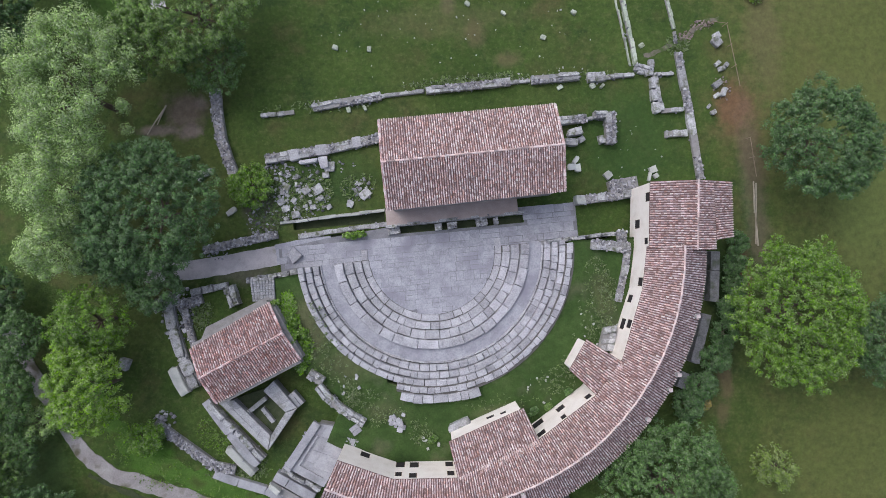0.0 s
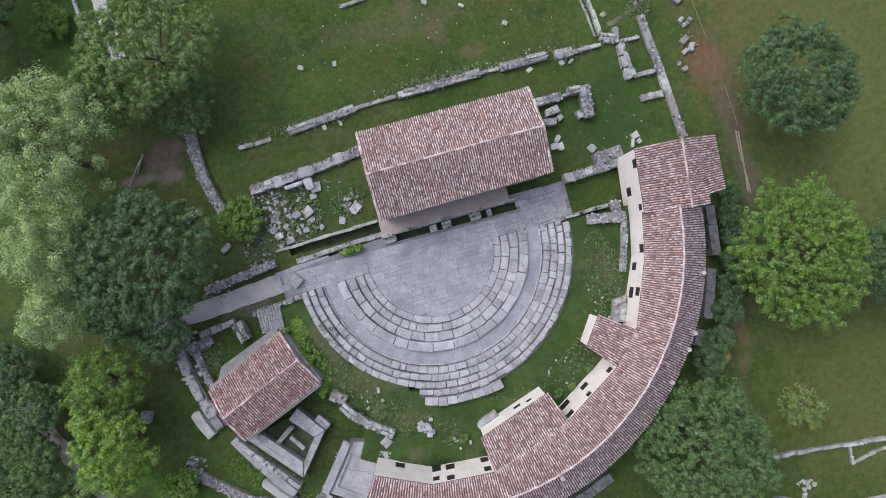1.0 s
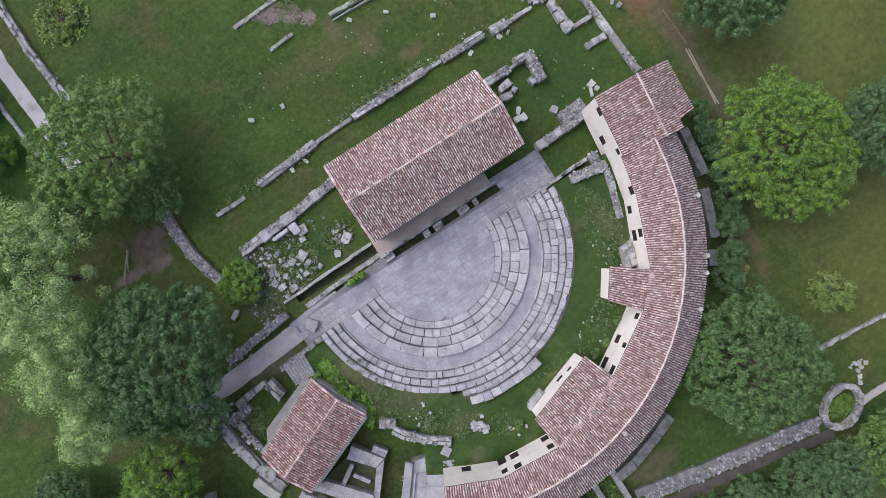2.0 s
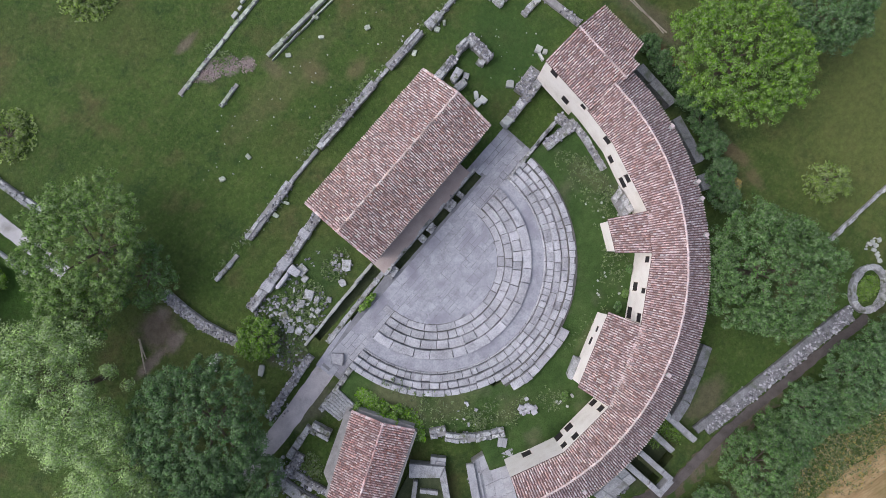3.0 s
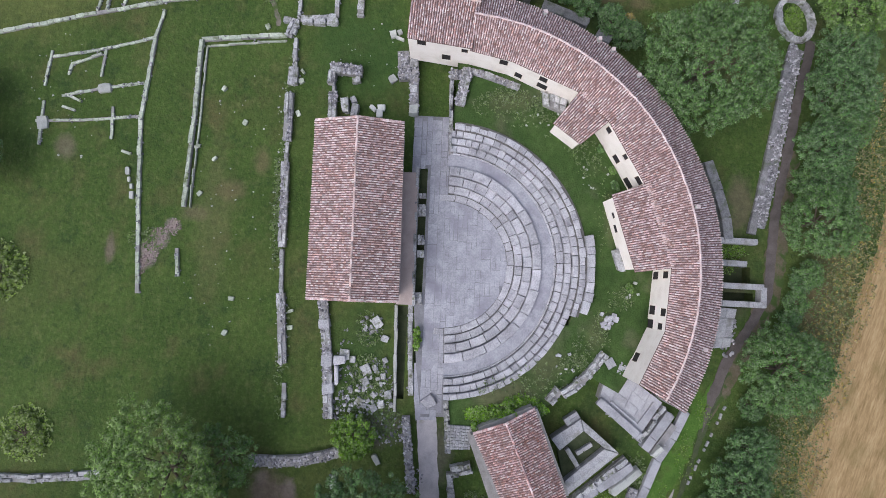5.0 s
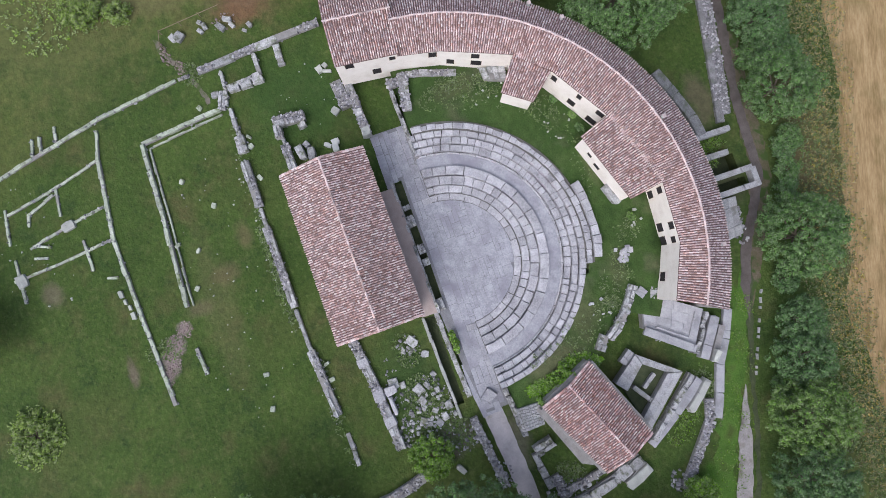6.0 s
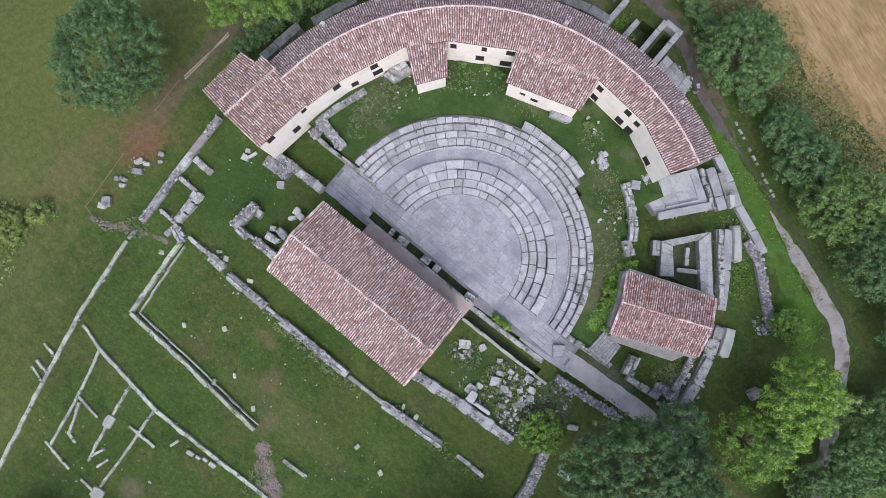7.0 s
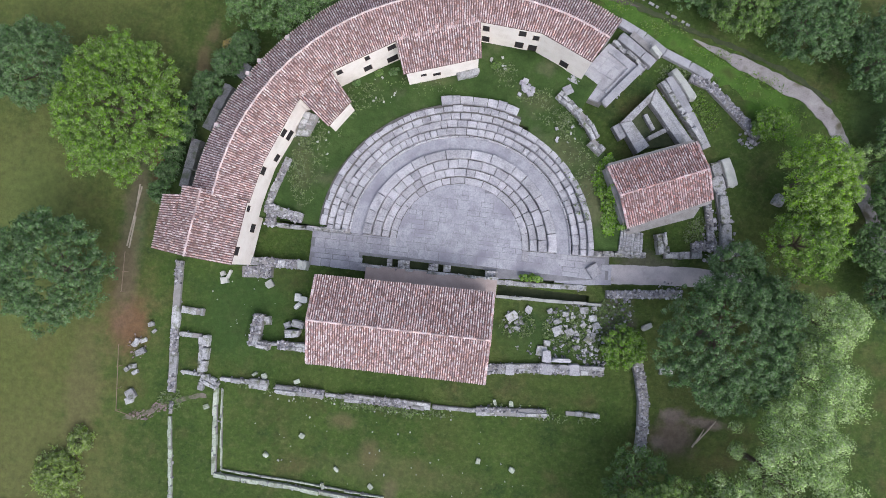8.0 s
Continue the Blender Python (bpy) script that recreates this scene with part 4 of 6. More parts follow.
LONG = "long low ruined wall of grey limestone blocks in the grass"
ruin(LONG, [(-21.4, -16.6), (-18.3, -16.6)], 0.45, 0.35, seed=1)
ruin(LONG, [(-18.3, -16.65), (-16.4, -16.65)], 1.1, 0.55, seed=2)
ruin(LONG, [(-15.5, -16.85), (-10.4, -16.85)], 0.9, 0.55, "mixed", seed=3, length=1.6)
ruin(LONG, [(-10.3, -16.85), (-8.2, -16.85)], 0.4, 0.3, seed=4)
ruin(LONG, [(-8.2, -16.85), (0.7, -16.65)], 0.8, 0.5, "mixed", seed=5, length=1.4)
ruin(LONG, [(0.9, -16.65), (5.4, -16.5)], 0.4, 0.3, seed=6)
ruin(LONG, [(5.4, -16.5), (12.5, -15.85)], 0.85, 0.5, "mixed", seed=7, length=1.5)
ruin("short low ruined wall of grey limestone blocks", [(14.5, -15.6), (17.9, -15.5)], 0.45, 0.3, seed=8)
ruin("ruined back wall of the stage in grey limestone", [(5.9, -12.15), (10.4, -11.5), (17.8, -10.9)], 1.0, 0.5, "mixed", seed=9, length=1.1)
ruin("ruined back wall of the stage in grey limestone", [(-15.8, -12.35), (-12.4, -12.3)], 0.9, 0.7, "mixed", seed=10)
ruin("low stone edge of the curtain trench", [(6.1, -4.65), (16.9, -4.25)], 0.32, 0.25, seed=12, mat=PALE, length=1.5)
ruin("low stone edge of the curtain trench", [(5.9, -3.2), (15.2, -2.75)], 0.5, 0.2, seed=13, length=1.4)
ruin("long paved wall footing of grey limestone", [(-27.4, -4.9), (-27.0, -12.0), (-26.4, -18.6)], 0.8, 0.4, "mixed", seed=14, length=2.2, lanes=1)
ruin("broken stones of a thin wall footing", [(-26.3, -19.6), (-26.3, -20.9)], 0.35, 0.18, "rubble", seed=15)
ruin("thin low wall footing of grey stone", [(-26.3, -21.2), (-25.0, -30.2), (-22.5, -40.6), (-19.5, -52)], 0.4, 0.22, seed=16, length=1.0, mat=FOOT)
ruin("low wall footing of a small stone room", [(-26.3, -12.5), (-24.0, -12.5), (-23.6, -16.6)], 0.5, 0.45, seed=17)
ruin("low wall footing of a small stone room", [(-25.7, -16.4), (-23.9, -16.4)], 0.35, 0.3, seed=18)
ruin("short cross wall of grey stone", [(-26.5, -9.9), (-24.1, -10.0)], 0.7, 0.45, seed=19, length=0.7)
ruin("crumbling corner of grey stone blocks", [(-23.5, -16.7), (-21.6, -17.5)], 0.8, 0.4, seed=20, length=0.6)
ruin("low kerb wall of pale grey stone", [(-21.8, -17.6), (-20.8, -26.5), (-12.7, -26.7), (-3.0, -27.1)], 0.45, 0.4, seed=21, length=1.4, mat=FOOT)
ruin("thin inner kerb of pale grey stone", [(-21.2, -17.6), (-20.15, -25.9), (-12.7, -26.1), (-3.0, -26.5)], 0.16, 0.22, seed=22, length=2.0, mat=FOOT)
ruin("thin low wall footing of grey stone", [(-23.9, -30.7), (-20.8, -31.4)], 0.3, 0.2, seed=23, mat=FOOT)
ruin("low wall footing of grey stone", [(-20.8, -31.4), (-12.2, -32.3), (-3.1, -31.8), (6.1, -31.2)], 0.42, 0.25, seed=24, length=1.0, mat=FOOT)
for i, line in enumerate(([(-20.8, -31.6), (-19.4, -36.5), (-18.2, -42.0)], [(-18.9, -42.1), (-15.1, -42.6)], [(-15.9, -32.3), (-15.2, -36.2), (-14.1, -40.7)], [(-19.3, -36.5), (-16.4, -36.8)], [(-18.8, -36.9), (-17.5, -40.0), (-16.4, -40.2)],
                          [(-12.3, -32.5), (-11.6, -38.6), (-11.3, -43.2)], [(-13.2, -35.3), (-9.8, -35.2)], [(-13.5, -42.5), (-8.8, -42.6)], [(-14.3, -40.4), (-13.6, -38.6)], [(-13.0, -40.6), (-12.6, -39.2)], [(-25.2, -37.4), (-23.4, -37.8)], [(-25.2, -36.5), (-23.5, -36.9)], [(-25.8, -34.8), (-24.1, -35.1)], [(-8.6, -34.0), (-8.3, -33.0)])):
    ruin("thin wall footing of an excavated room", line, 0.27, 0.16, seed=30 + i, length=0.8, mat=FOOT)
ruin("fragment of a low pale stone kerb", [(1.3, -27.5), (4.2, -27.2)], 0.4, 0.25, seed=50, mat=FOOT)
ruin("thick ruined side wall of the stage entrance", [(-19.7, -4.0), (-13.8, -3.75)], 0.95, 1.0, "mixed", seed=51, length=1.0, lanes=1)
ruin("rubble heap of the broken entrance wall", [(-20.4, -5.2), (-17.4, -4.9)], 1.3, 0.9, "rubble", seed=52)
ruin("dressed retaining wall at the end of the seats", [(-17.2, 0.0), (-9.6, 0.25)], 0.45, 2.15, seed=53, length=1.2)
ruin("heap of broken grey stones by the seats", [(-18.2, 1.6), (-14.3, 0.9)], 1.0, 0.55, "mixed", seed=54, length=0.55, z=2.1)
ruin("tumbled cut stones by the farmhouse front", [(-17.6, -0.2), (-17.4, 2.0)], 1.0, 0.5, "mixed", seed=154, length=0.6, z=2.0)
ruin("low stone bench along the farmhouse front", [(-18.0, 1.9), (-17.3, 4.4), (-16.5, 6.9)], 0.7, 0.45, "mixed", seed=55, z=1.95, length=0.9)
ruin("ruined curved retaining wall of grey stone", [(9.8, 16.3), (10.9, 15.5), (12.1, 14.5)], 0.85, 0.55, seed=56, length=0.8, z=2.0)
ruin("ruined curved retaining wall of grey stone", [(12.1, 14.5), (13.2, 13.4), (14.0, 12.2)], 0.85, 0.55, seed=57, length=0.9, z=2.0)
ruin("broken stone steps of the retaining wall", [(13.5, 11.9), (14.8, 10.9)], 1.0, 0.55, seed=157, length=0.7, z=1.9)
ruin("broken stone steps by the farmhouse corner", [(10.4, 16.7), (11.2, 17.2)], 0.9, 0.5, seed=158, length=0.6, z=1.5, mat=SLAB)
TOWER = "thick stone wall of a ruined square tower"
FLAT = dict(worn=0.012, uneven=0.012, joint=0.006)
masonry(TOWER, (16.55, 14.45), (17.7, 14.75), (19.3, 16.85), (19.7, 18.3), 1.2, 2, 4, RUIN, 58, **FLAT)
masonry(TOWER, (19.75, 18.3), (19.35, 16.85), (22.6, 13.0), (24.3, 12.9), 1.2, 2, 5, RUIN, 59, **FLAT)
masonry(TOWER, (16.55, 14.4), (18.6, 11.5), (19.7, 12.4), (17.7, 14.7), 1.2, 3, 1, RUIN, 60, **FLAT)
ruin("thin stone wall inside the ruined tower", [(19.6, 13.2), (21.8, 14.65)], 0.45, 0.95, seed=61, length=1.6, mat=RUIN)
ruin("thin broken wall inside the ruined tower", [(19.1, 15.75), (20.1, 14.2)], 0.4, 0.75, seed=62, length=0.8, mat=RUIN)
ruin("low stepped footing along the ruined tower", [(16.2, 14.3), (17.1, 13.0)], 0.75, 0.8, seed=162, length=0.9, mat=SLAB)
ruin("row of large cut stones beside the tower", [(20.4, 19.3), (25.3, 13.3)], 0.6, 0.95, seed=63, length=1.2)
ruin("smooth stone footing beside the tower", [(21.2, 20.0), (23.6, 16.4), (25.7, 12.95)], 0.9, 0.6, seed=64, length=3.6, lanes=1, mat=SLAB)
ruin("long pale stone slab beside the tower", [(21.45, 20.65), (23.75, 17.8)], 0.75, 0.9, seed=65, mat=PALE, length=4.5, lanes=1)
ruin("row of narrow cut stones beside the terrace", [(14.95, 22.75), (18.6, 20.3)], 0.45, 1.25, seed=163, length=1.0)
ruin("smooth stone footing beside the terrace", [(15.7, 23.6), (19.4, 21.0)], 0.95, 0.9, seed=164, length=3.4, lanes=1, mat=SLAB)
ruin("long pale stone slab beside the terrace", [(16.9, 24.05), (20.0, 21.85)], 0.7, 1.1, seed=165, mat=PALE, length=2.0, lanes=1)
ruin("paved footing by the theatre entrance", [(14.3, 0.75), (17.4, 1.05), (20.5, 1.35)], 0.6, 1.2, seed=66)
masonry("grey stone platform beside the small house", (17.5, 3.6), (17.4, 1.15), (19.8, 1.15), (19.7, 3.4), 2.1, 8, 8, RUIN, 67, worn=0.06, uneven=0.05)
ruin("ruined wall of a roofless room", [(21.9, 3.7), (22.5, 1.7)], 1.1, 0.9, seed=68)
ruin("ruined wall of a roofless room", [(22.6, 1.55), (26.2, 2.0)], 0.7, 0.8, seed=69)
ruin("ruined outer wall of grey stone under the trees", [(26.6, 11.6), (27.7, 8.3), (28.4, 5.5), (28.7, 2.3)], 1.15, 0.6, seed=70, length=2.2, lanes=1)
ruin("overgrown rubble of a fallen wall", [(25.3, 2.7), (27.8, 3.2)], 1.0, 0.5, "rubble", seed=170)
ruin("overgrown rubble of a fallen wall", [(26.3, 8.2), (26.9, 5.2), (27.2, 3.4)], 0.7, 0.5, "rubble", seed=171)
ruin("heap of tumbled stones under the trees", [(28.2, 2.2), (30.2, 3.2)], 1.2, 0.6, "rubble", seed=172)
ruin("large pale fallen wall slab in the grass", [(27.6, 12.1), (28.8, 9.4)], 1.1, 0.45, seed=71, mat=PALE, length=3.0, lanes=1)
ruin("dark rubble wall beside the path", [(17.2, -3.1), (24.6, -2.2)], 0.85, 0.8, "rubble", seed=72)
ruin("dark rubble wall running under the trees", [(20.9, -9.3), (21.5, -11.2), (22.0, -13.4), (22.2, -16.0), (22.2, -18.5)], 1.05, 0.8, "rubble", seed=73)
ruin("old rubble wall at the foot of the bank", [(23.4, 20.2), (25.4, 19.6), (28.0, 17.3), (30.9, 14.7)], 0.95, 0.5, "rubble", seed=74)
for i, (a, b) in enumerate((((-27.7, 2.8), (-27.0, 8.0)), ((-26.1, 9.2), (-24.3, 14.1)), ((-23.3, 15.0), (-22.5, 16.5)), ((-10.2, 26.9), (-7.2, 28.0)), ((-7.2, 28.0), (-4.4, 28.85)), ((-4.4, 28.85), (-2.2, 29.1)))):
    ruin("weathered outer ring wall of dark grey stone", [a, b], 1.0, 1.1, seed=80 + i, length=2.6, lanes=1, mat=OLDWALL)
for i, (a, b) in enumerate((((-2.1, 27.0), (-2.0, 32.2)), ((0.15, 27.0), (0.3, 31.1)), ((2.55, 27.0), (2.6, 32.9)), ((4.4, 27.0), (4.4, 32.8)), ((2.6, 32.85), (4.7, 32.8)), ((5.6, 27.6), (9.6, 27.0)))):
    ruin("radial buttress wall of grey stone", [a, b], 0.62, 1.0, seed=90 + i, length=2.4, lanes=1, mat=RUIN)

strip("verge", [(12.4, 28.2), (15.6, 26.8), (20.9, 24.4), (26.1, 21.6), (31.9, 18.6), (34.8, 15.2), (37.0, 11.4), (38.4, 8)], 2.0, RANKGRASS, "bright rank grass verge beside the lane", "grass", z=0.016, ragged=0.55, taper=14)
# A flat dark strip follows the lane; the ground isn't lowered here.
strip("ditch", [(11.7, 29.7), (17.1, 27.4), (22.5, 25.5), (28.0, 23.9), (34.0, 21.6), (38, 19.2)], 0.5, TRENCH, "narrow dark strip of ground beside the lane", "ditch", z=0.012, ragged=0.2, taper=6, seed=8)
ruin("smooth grey mortared top of the old town wall", [(-23.4, 36.3), (-21.0, 35.6), (-14.5, 34.4), (-6.95, 32.8), (-2.9, 31.9)], 0.8, 0.4, "mixed", seed=304, length=1.6, lanes=1, mat=OLDWALL, core=OLDWALL)
strip("path", [(-60, 38.6), (-45, 38), (-35, 37.4), (-28.4, 37.3)], 0.7, GRAVEL, "grey gravel top of the old town wall", "path", z=0.06, ragged=0.12)
ruin("old rubble town wall beside the track", [(-22.8, 36.9), (-21.1, 36.3), (-14.7, 35.1), (-7.1, 33.6), (-3.6, 32.8)], 0.95, 0.45, "rubble", seed=101, core=OLDWALL)
ruin("long low wall of pale stone", [(-27.4, 30.0), (-38.5, 31.4), (-50, 33.0)], 0.36, 0.4, seed=102, length=1.6)
ruin("thin branch of the long pale wall", [(-35.8, 31.4), (-35.5, 33.2), (-38.3, 32.6), (-42, 32.6)], 0.25, 0.3, seed=302, length=1.2, mat=PALE)
masonry("broken grey wall base outside the curved houses", (4.8, 28.4), (9.0, 27.9), (8.8, 29.5), (4.9, 30.2), 0.75, 3, 2, RUIN, 303, worn=0.16, uneven=0.1)
ruin("smooth grey wall band at the foot of the bank", [(15.5, 25.3), (18.3, 23.95), (20.5, 22.5), (23.2, 21.4), (25.5, 20.3)], 0.85, 0.5, seed=306, length=3.2, lanes=1, mat=SLAB)
ruin("low stone wall beside the gravel road", [(25.0, -52), (25.0, -40.4), (24.3, -33)], 0.8, 0.45, seed=103, length=1.3)
ruin("low stone kerb beside the gravel road", [(31.0, -52), (30.5, -39.0), (29.9, -30.3)], 0.4, 0.3, seed=104, length=1.6)


def stone_ring():
    """The round stone tower base with grass inside."""
    ring = thing("tower_base", "round stone tower footing with grass inside", "ruin", (-26.0, 36.4, 0))
    rnd = random.Random(5)
    n = 22
    for i in range(n):
        a = 6.2832 * i / n
        u, v = 2.35 * math.cos(a), 1.7 * math.sin(a)
        x, y = -26.2 + u * 0.94 - v * 0.34, 36.4 + u * 0.34 + v * 0.94
        turn = math.atan2(1.7 * math.cos(a), -2.35 * math.sin(a)) + 0.347
        block("block", STONE, x, y, -0.05, 0.7, 0.62 + rnd.uniform(-0.08, 0.08), 0.5 + rnd.uniform(-0.05, 0.05), turn, ring, 0.02)


stone_ring()


def platform(label, poly, z, mat, seed):
    t = thing("stone_terrace", label, "terrace")
    mesh_object("terrace_body", *prism(poly, -0.1, z), mat, t)
    return t


masonry("sunken stone terrace of smooth slabs beside the farmhouses", (10.8, 17.1), (14.45, 16.1), (17.7, 20.3), (14.5, 22.4), 1.45, 4, 4, SLAB, 112, "stone_terrace", "terrace", **FLAT)
ruin("raised stone rim of the sunken terrace", [(14.55, 15.95), (17.95, 20.2)], 0.8, 0.28, seed=110, z=1.5, length=2.4, lanes=1, mat=SLAB)
ruin("thin inner kerb of the sunken terrace", [(14.6, 17.2), (16.75, 19.95), (14.5, 21.5)], 0.16, 0.2, seed=111, z=1.46, length=1.6, mat=SLAB)
ruin("worn stone steps by the farmhouse end", [(10.6, 18.5), (12.0, 18.0)], 0.9, 0.3, seed=113, z=1.5, length=0.4, mat=SLAB)
platform("earth stage floor behind the stage front", [(-7.6, -4.6), (6.0, -4.6), (6.0, -2.95), (-7.6, -3.0)], 0.75, BOARDS, 2)


# ---- orchestra paving ----
def paving():
    bed = [(-13.8, -3.75), (-8.3, -3.1), (-8.25, -2.05), (5.0, -2.05), (5.2, -2.9), (12.2, -2.3), (17.3, -1.6), (17.2, 0.9), (12.0, 0.9), (9.0, 0.2), (9, 6.9), (-6, 6.9), (-6, 0.2), (-13.8, 0.1)]
    floor = tagged(mesh_object("pavement", *prism(bed, -0.6, 0.035), PAVEBED), "grey limestone slab paving of the orchestra", "pavement", kind="structure")
    rnd = random.Random(77)
    y = -3.7
    while y < 6.6:
        h = rnd.choice((0.55, 0.7, 0.85, 1.0))
        x = -13.8 + rnd.uniform(0, 0.8)
        while x < 17.0:
            w = rnd.uniform(0.6, 2.3)
            cx, cy = x + w / 2, y + h / 2
            inside = math.hypot(cx - SX, cy - SY) < 6.95 and cy > -1.9
            strip_ = -1.75 < cy < 0.5 and -13.7 < cx < 12.3
            west = -13.7 < cx < -8.1 and cy < 0.5 and cy > -3.6
            east = 12 < cx < 17.1 and -1.5 < cy < 0.7
            if inside or strip_ or west or east:
                gap = rnd.choice((0.02, 0.05, 0.09)) if cx < -6.5 else rnd.choice((0.004, 0.015, 0.03, 0.045))
                split = rnd.random() < 0.3 and h > 0.8
                for part_y, part_h in (((cy - h / 4, h / 2), (cy + h / 4, h / 2)) if split else ((cy, h),)):
                    block("paving_slab", PAVE, cx, part_y, -0.04, w - gap, part_h - gap, 0.1 + rnd.uniform(0, 0.016), 0, floor)
            x += w
        y += h


paving()
for x0, x1 in ((-5.55, -5.05), (-4.4, -3.2), (-1.2, -0.2), (0.35, 1.1), (4.7, 6.0)):
    ruin("stone pier of the stage front", [(x0, -2.45), (x1, -2.4)], 0.75, 0.55, seed=int(120 + x0), z=-0.1, length=0.7, group="piers of the stage front")
ruin("low wall of the stage front", [(-8.2, -3.05), (6.0, -2.9)], 0.3, 0.8, seed=126, length=0.9)


# ---- loose stones ----
def loose(label, x, y, z, s, mat, seed, n=1, spread=0.0, group="loose stones"):
    rnd = random.Random(seed)
    for i in range(n):
        px, py = x + rnd.uniform(-spread, spread), y + rnd.uniform(-spread, spread)
        k = s * rnd.uniform(0.6, 1.35) if n > 1 else s
        ob = block("fallen_block", mat, px, py, z - 0.06, k, k * rnd.uniform(0.5, 0.9), k * rnd.uniform(0.35, 0.6), rnd.uniform(0, 3.1), None, 0.08)
        tagged(ob, label, "stone", group)


for i, (x, y) in enumerate(((-12.2, -21.4), (-8.2, -24.3), (-9.4, -26.2), (-4.5, -25.6), (6.2, -21.6), (-15.7, -23.8), (9.7, -22.0), (-22.6, -19.7), (-17.9, -15.7), (-16.9, -15.8), (-13.4, -15.95), (7.2, -15.4), (8.9, -15.4))):
    loose("pale squared stone lying in the grass", x, y, 0, 0.58, FOOT, 200 + i)
tagged(block("fallen_block", SEAT, 15.7, -0.85, 0.0, 1.25, 1.2, 0.55, 0.6, None, 0.02), "rounded pale stone drum at the theatre entrance", "stone")
for i, (x, y) in enumerate(((-14.4, -7.2), (-13.8, -7.4), (-14.3, -8.1))):
    loose("white squared stone lying in the grass", x, y, 0, 0.78, WHITE, 230 + i)
def placed(label, x, y, sx, sy, sz, turn, mat, z=0.0):
    ob = block("fallen_block", mat, x, y, z - 0.05, sx, sy, sz, radians(turn), None, 0.02)
    return tagged(ob, label, "stone", "cut stones of the stage building")


ruin("rough corner masonry of the ruined stage building", [(-18.05, -9.4), (-18.3, -12.7)], 1.05, 1.15, "mixed", seed=311, length=0.8)
ruin("rough corner masonry of the ruined stage building", [(-17.75, -12.45), (-16.6, -12.6)], 0.85, 1.0, "mixed", seed=312, length=0.7)
PIER = "large grey cut block of the ruined stage building"
for x, y, sx, sy, sz, turn in ((-17.2, -10.0, 0.6, 0.9, 0.7, 12), (-14.4, -11.0, 1.5, 0.8, 0.85, 9), (-14.0, -9.95, 1.3, 0.75, 0.75, -8), (-15.1, -10.2, 0.7, 0.6, 0.5, 25), (-16.2, -12.3, 0.7, 0.35, 0.6, 3),
                               (-23.4, -12.9, 0.7, 1.15, 0.55, 2), (-23.3, -14.2, 0.75, 1.2, 0.6, 1), (-23.35, -15.5, 0.7, 1.2, 0.55, -2), (-22.9, -16.6, 0.7, 0.5, 0.4, 20), (-22.2, -16.9, 0.6, 0.6, 0.45, -15), (-23.4, -17.6, 0.6, 0.9, 0.4, 5)):
    placed(PIER, x, y, sx, sy, sz, turn, STONE)
for x, y, sx, sy, sz, turn in ((-17.6, -6.2, 0.75, 0.75, 0.4, 35), (-22.4, -6.4, 0.8, 0.7, 0.35, 15), (-22.0, -5.7, 0.3, 1.0, 0.3, -20), (-22.7, -5.7, 0.5, 0.5, 0.3, 30), (-14.15, -3.85, 0.9, 0.95, 1.15, 2)):
    placed("pale squared block near the farmhouse wall", x, y, sx, sy, sz, turn, PALE)
for x, y, s, turn in ((8.0, -6.5, 1.1, 40), (9.6, -5.6, 0.75, 70), (11.8, -8.8, 0.7, 5), (12.8, -7.4, 1.1, 25), (14.0, -7.4, 0.9, 30), (13.4, -5.6, 0.6, 10), (15.2, -5.0, 0.8, 5), (15.3, -6.5, 0.6, 50), (16.2, -5.7, 0.75, 20), (12.5, -6.5, 0.5, 15), (14.8, -8.9, 0.5, 60), (11.8, -5.5, 0.6, 30), (16.4, -7.4, 0.6, 75), (11.4, -9.6, 1.2, 2), (16.6, -6.4, 0.8, 30), (15.9, -7.9, 0.7, 60)):
    placed("flat squared stone lying among the stage ruins", x, y, s, s * 0.85, 0.28, turn, STONE)
for x, y, sx, sy in ((8.3, -11.85, 0.9, 1.15), (12.0, -11.4, 1.2, 1.15), (14.8, -11.15, 1.1, 1.2), (11.9, -10.1, 0.9, 1.2), (13.4, -10.3, 1.9, 0.4)):
    placed("large squared block on the ruined stage wall", x, y, sx, sy, 0.6, 5, SEAT)
loose("broken stone of the fallen pile on the bank", 6.7, 16.6, 2.2, 0.5, SEAT, 270, 16, 0.75)
loose("broken grey stone among the stage ruins", 14.6, -6.9, 0, 0.34, STONE, 280, 36, 2.4)
loose("small pale stone among the stage ruins", 15.4, -6.4, 0, 0.28, PALE, 281, 26, 1.9)
loose("small broken stone beside the stage house", 8.2, -6.9, 0, 0.4, STONE, 283, 10, 1.0)
for i, (x, y, k) in enumerate(((-30.7, -19.4, 1.0), (-30.8, -20.1, 0.8), (-31.0, -16.5, 0.8), (-30.6, -17.1, 0.7), (-31.6, -16.9, 0.5), (-30.3, -14.9, 1.1), (-30.9, -14.0, 0.9), (-30.2, -13.7, 0.7), (-29.2, -12.6, 0.5), (-29.6, -11.9, 0.6))):
    loose("grey boulder beside the fence", x, y, 0, k, STONE, 1282 + i)
loose("pale stone near the round tower base", -30.4, 34.5, 0, 0.42, PALE, 286, 14, 1.1)
loose("pale stone in the grass by the farmhouse", -14.0, 9.0, 2.1, 0.22, PALE, 287, 14, 2.4)
loose("pale stone in the grass by the farmhouse", -8.0, 15.2, 2.1, 0.2, PALE, 288, 12, 1.6)
loose("pale stone in the grass by the farmhouse", 3.6, 18.8, 2.1, 0.3, PALE, 289, 6, 0.9)
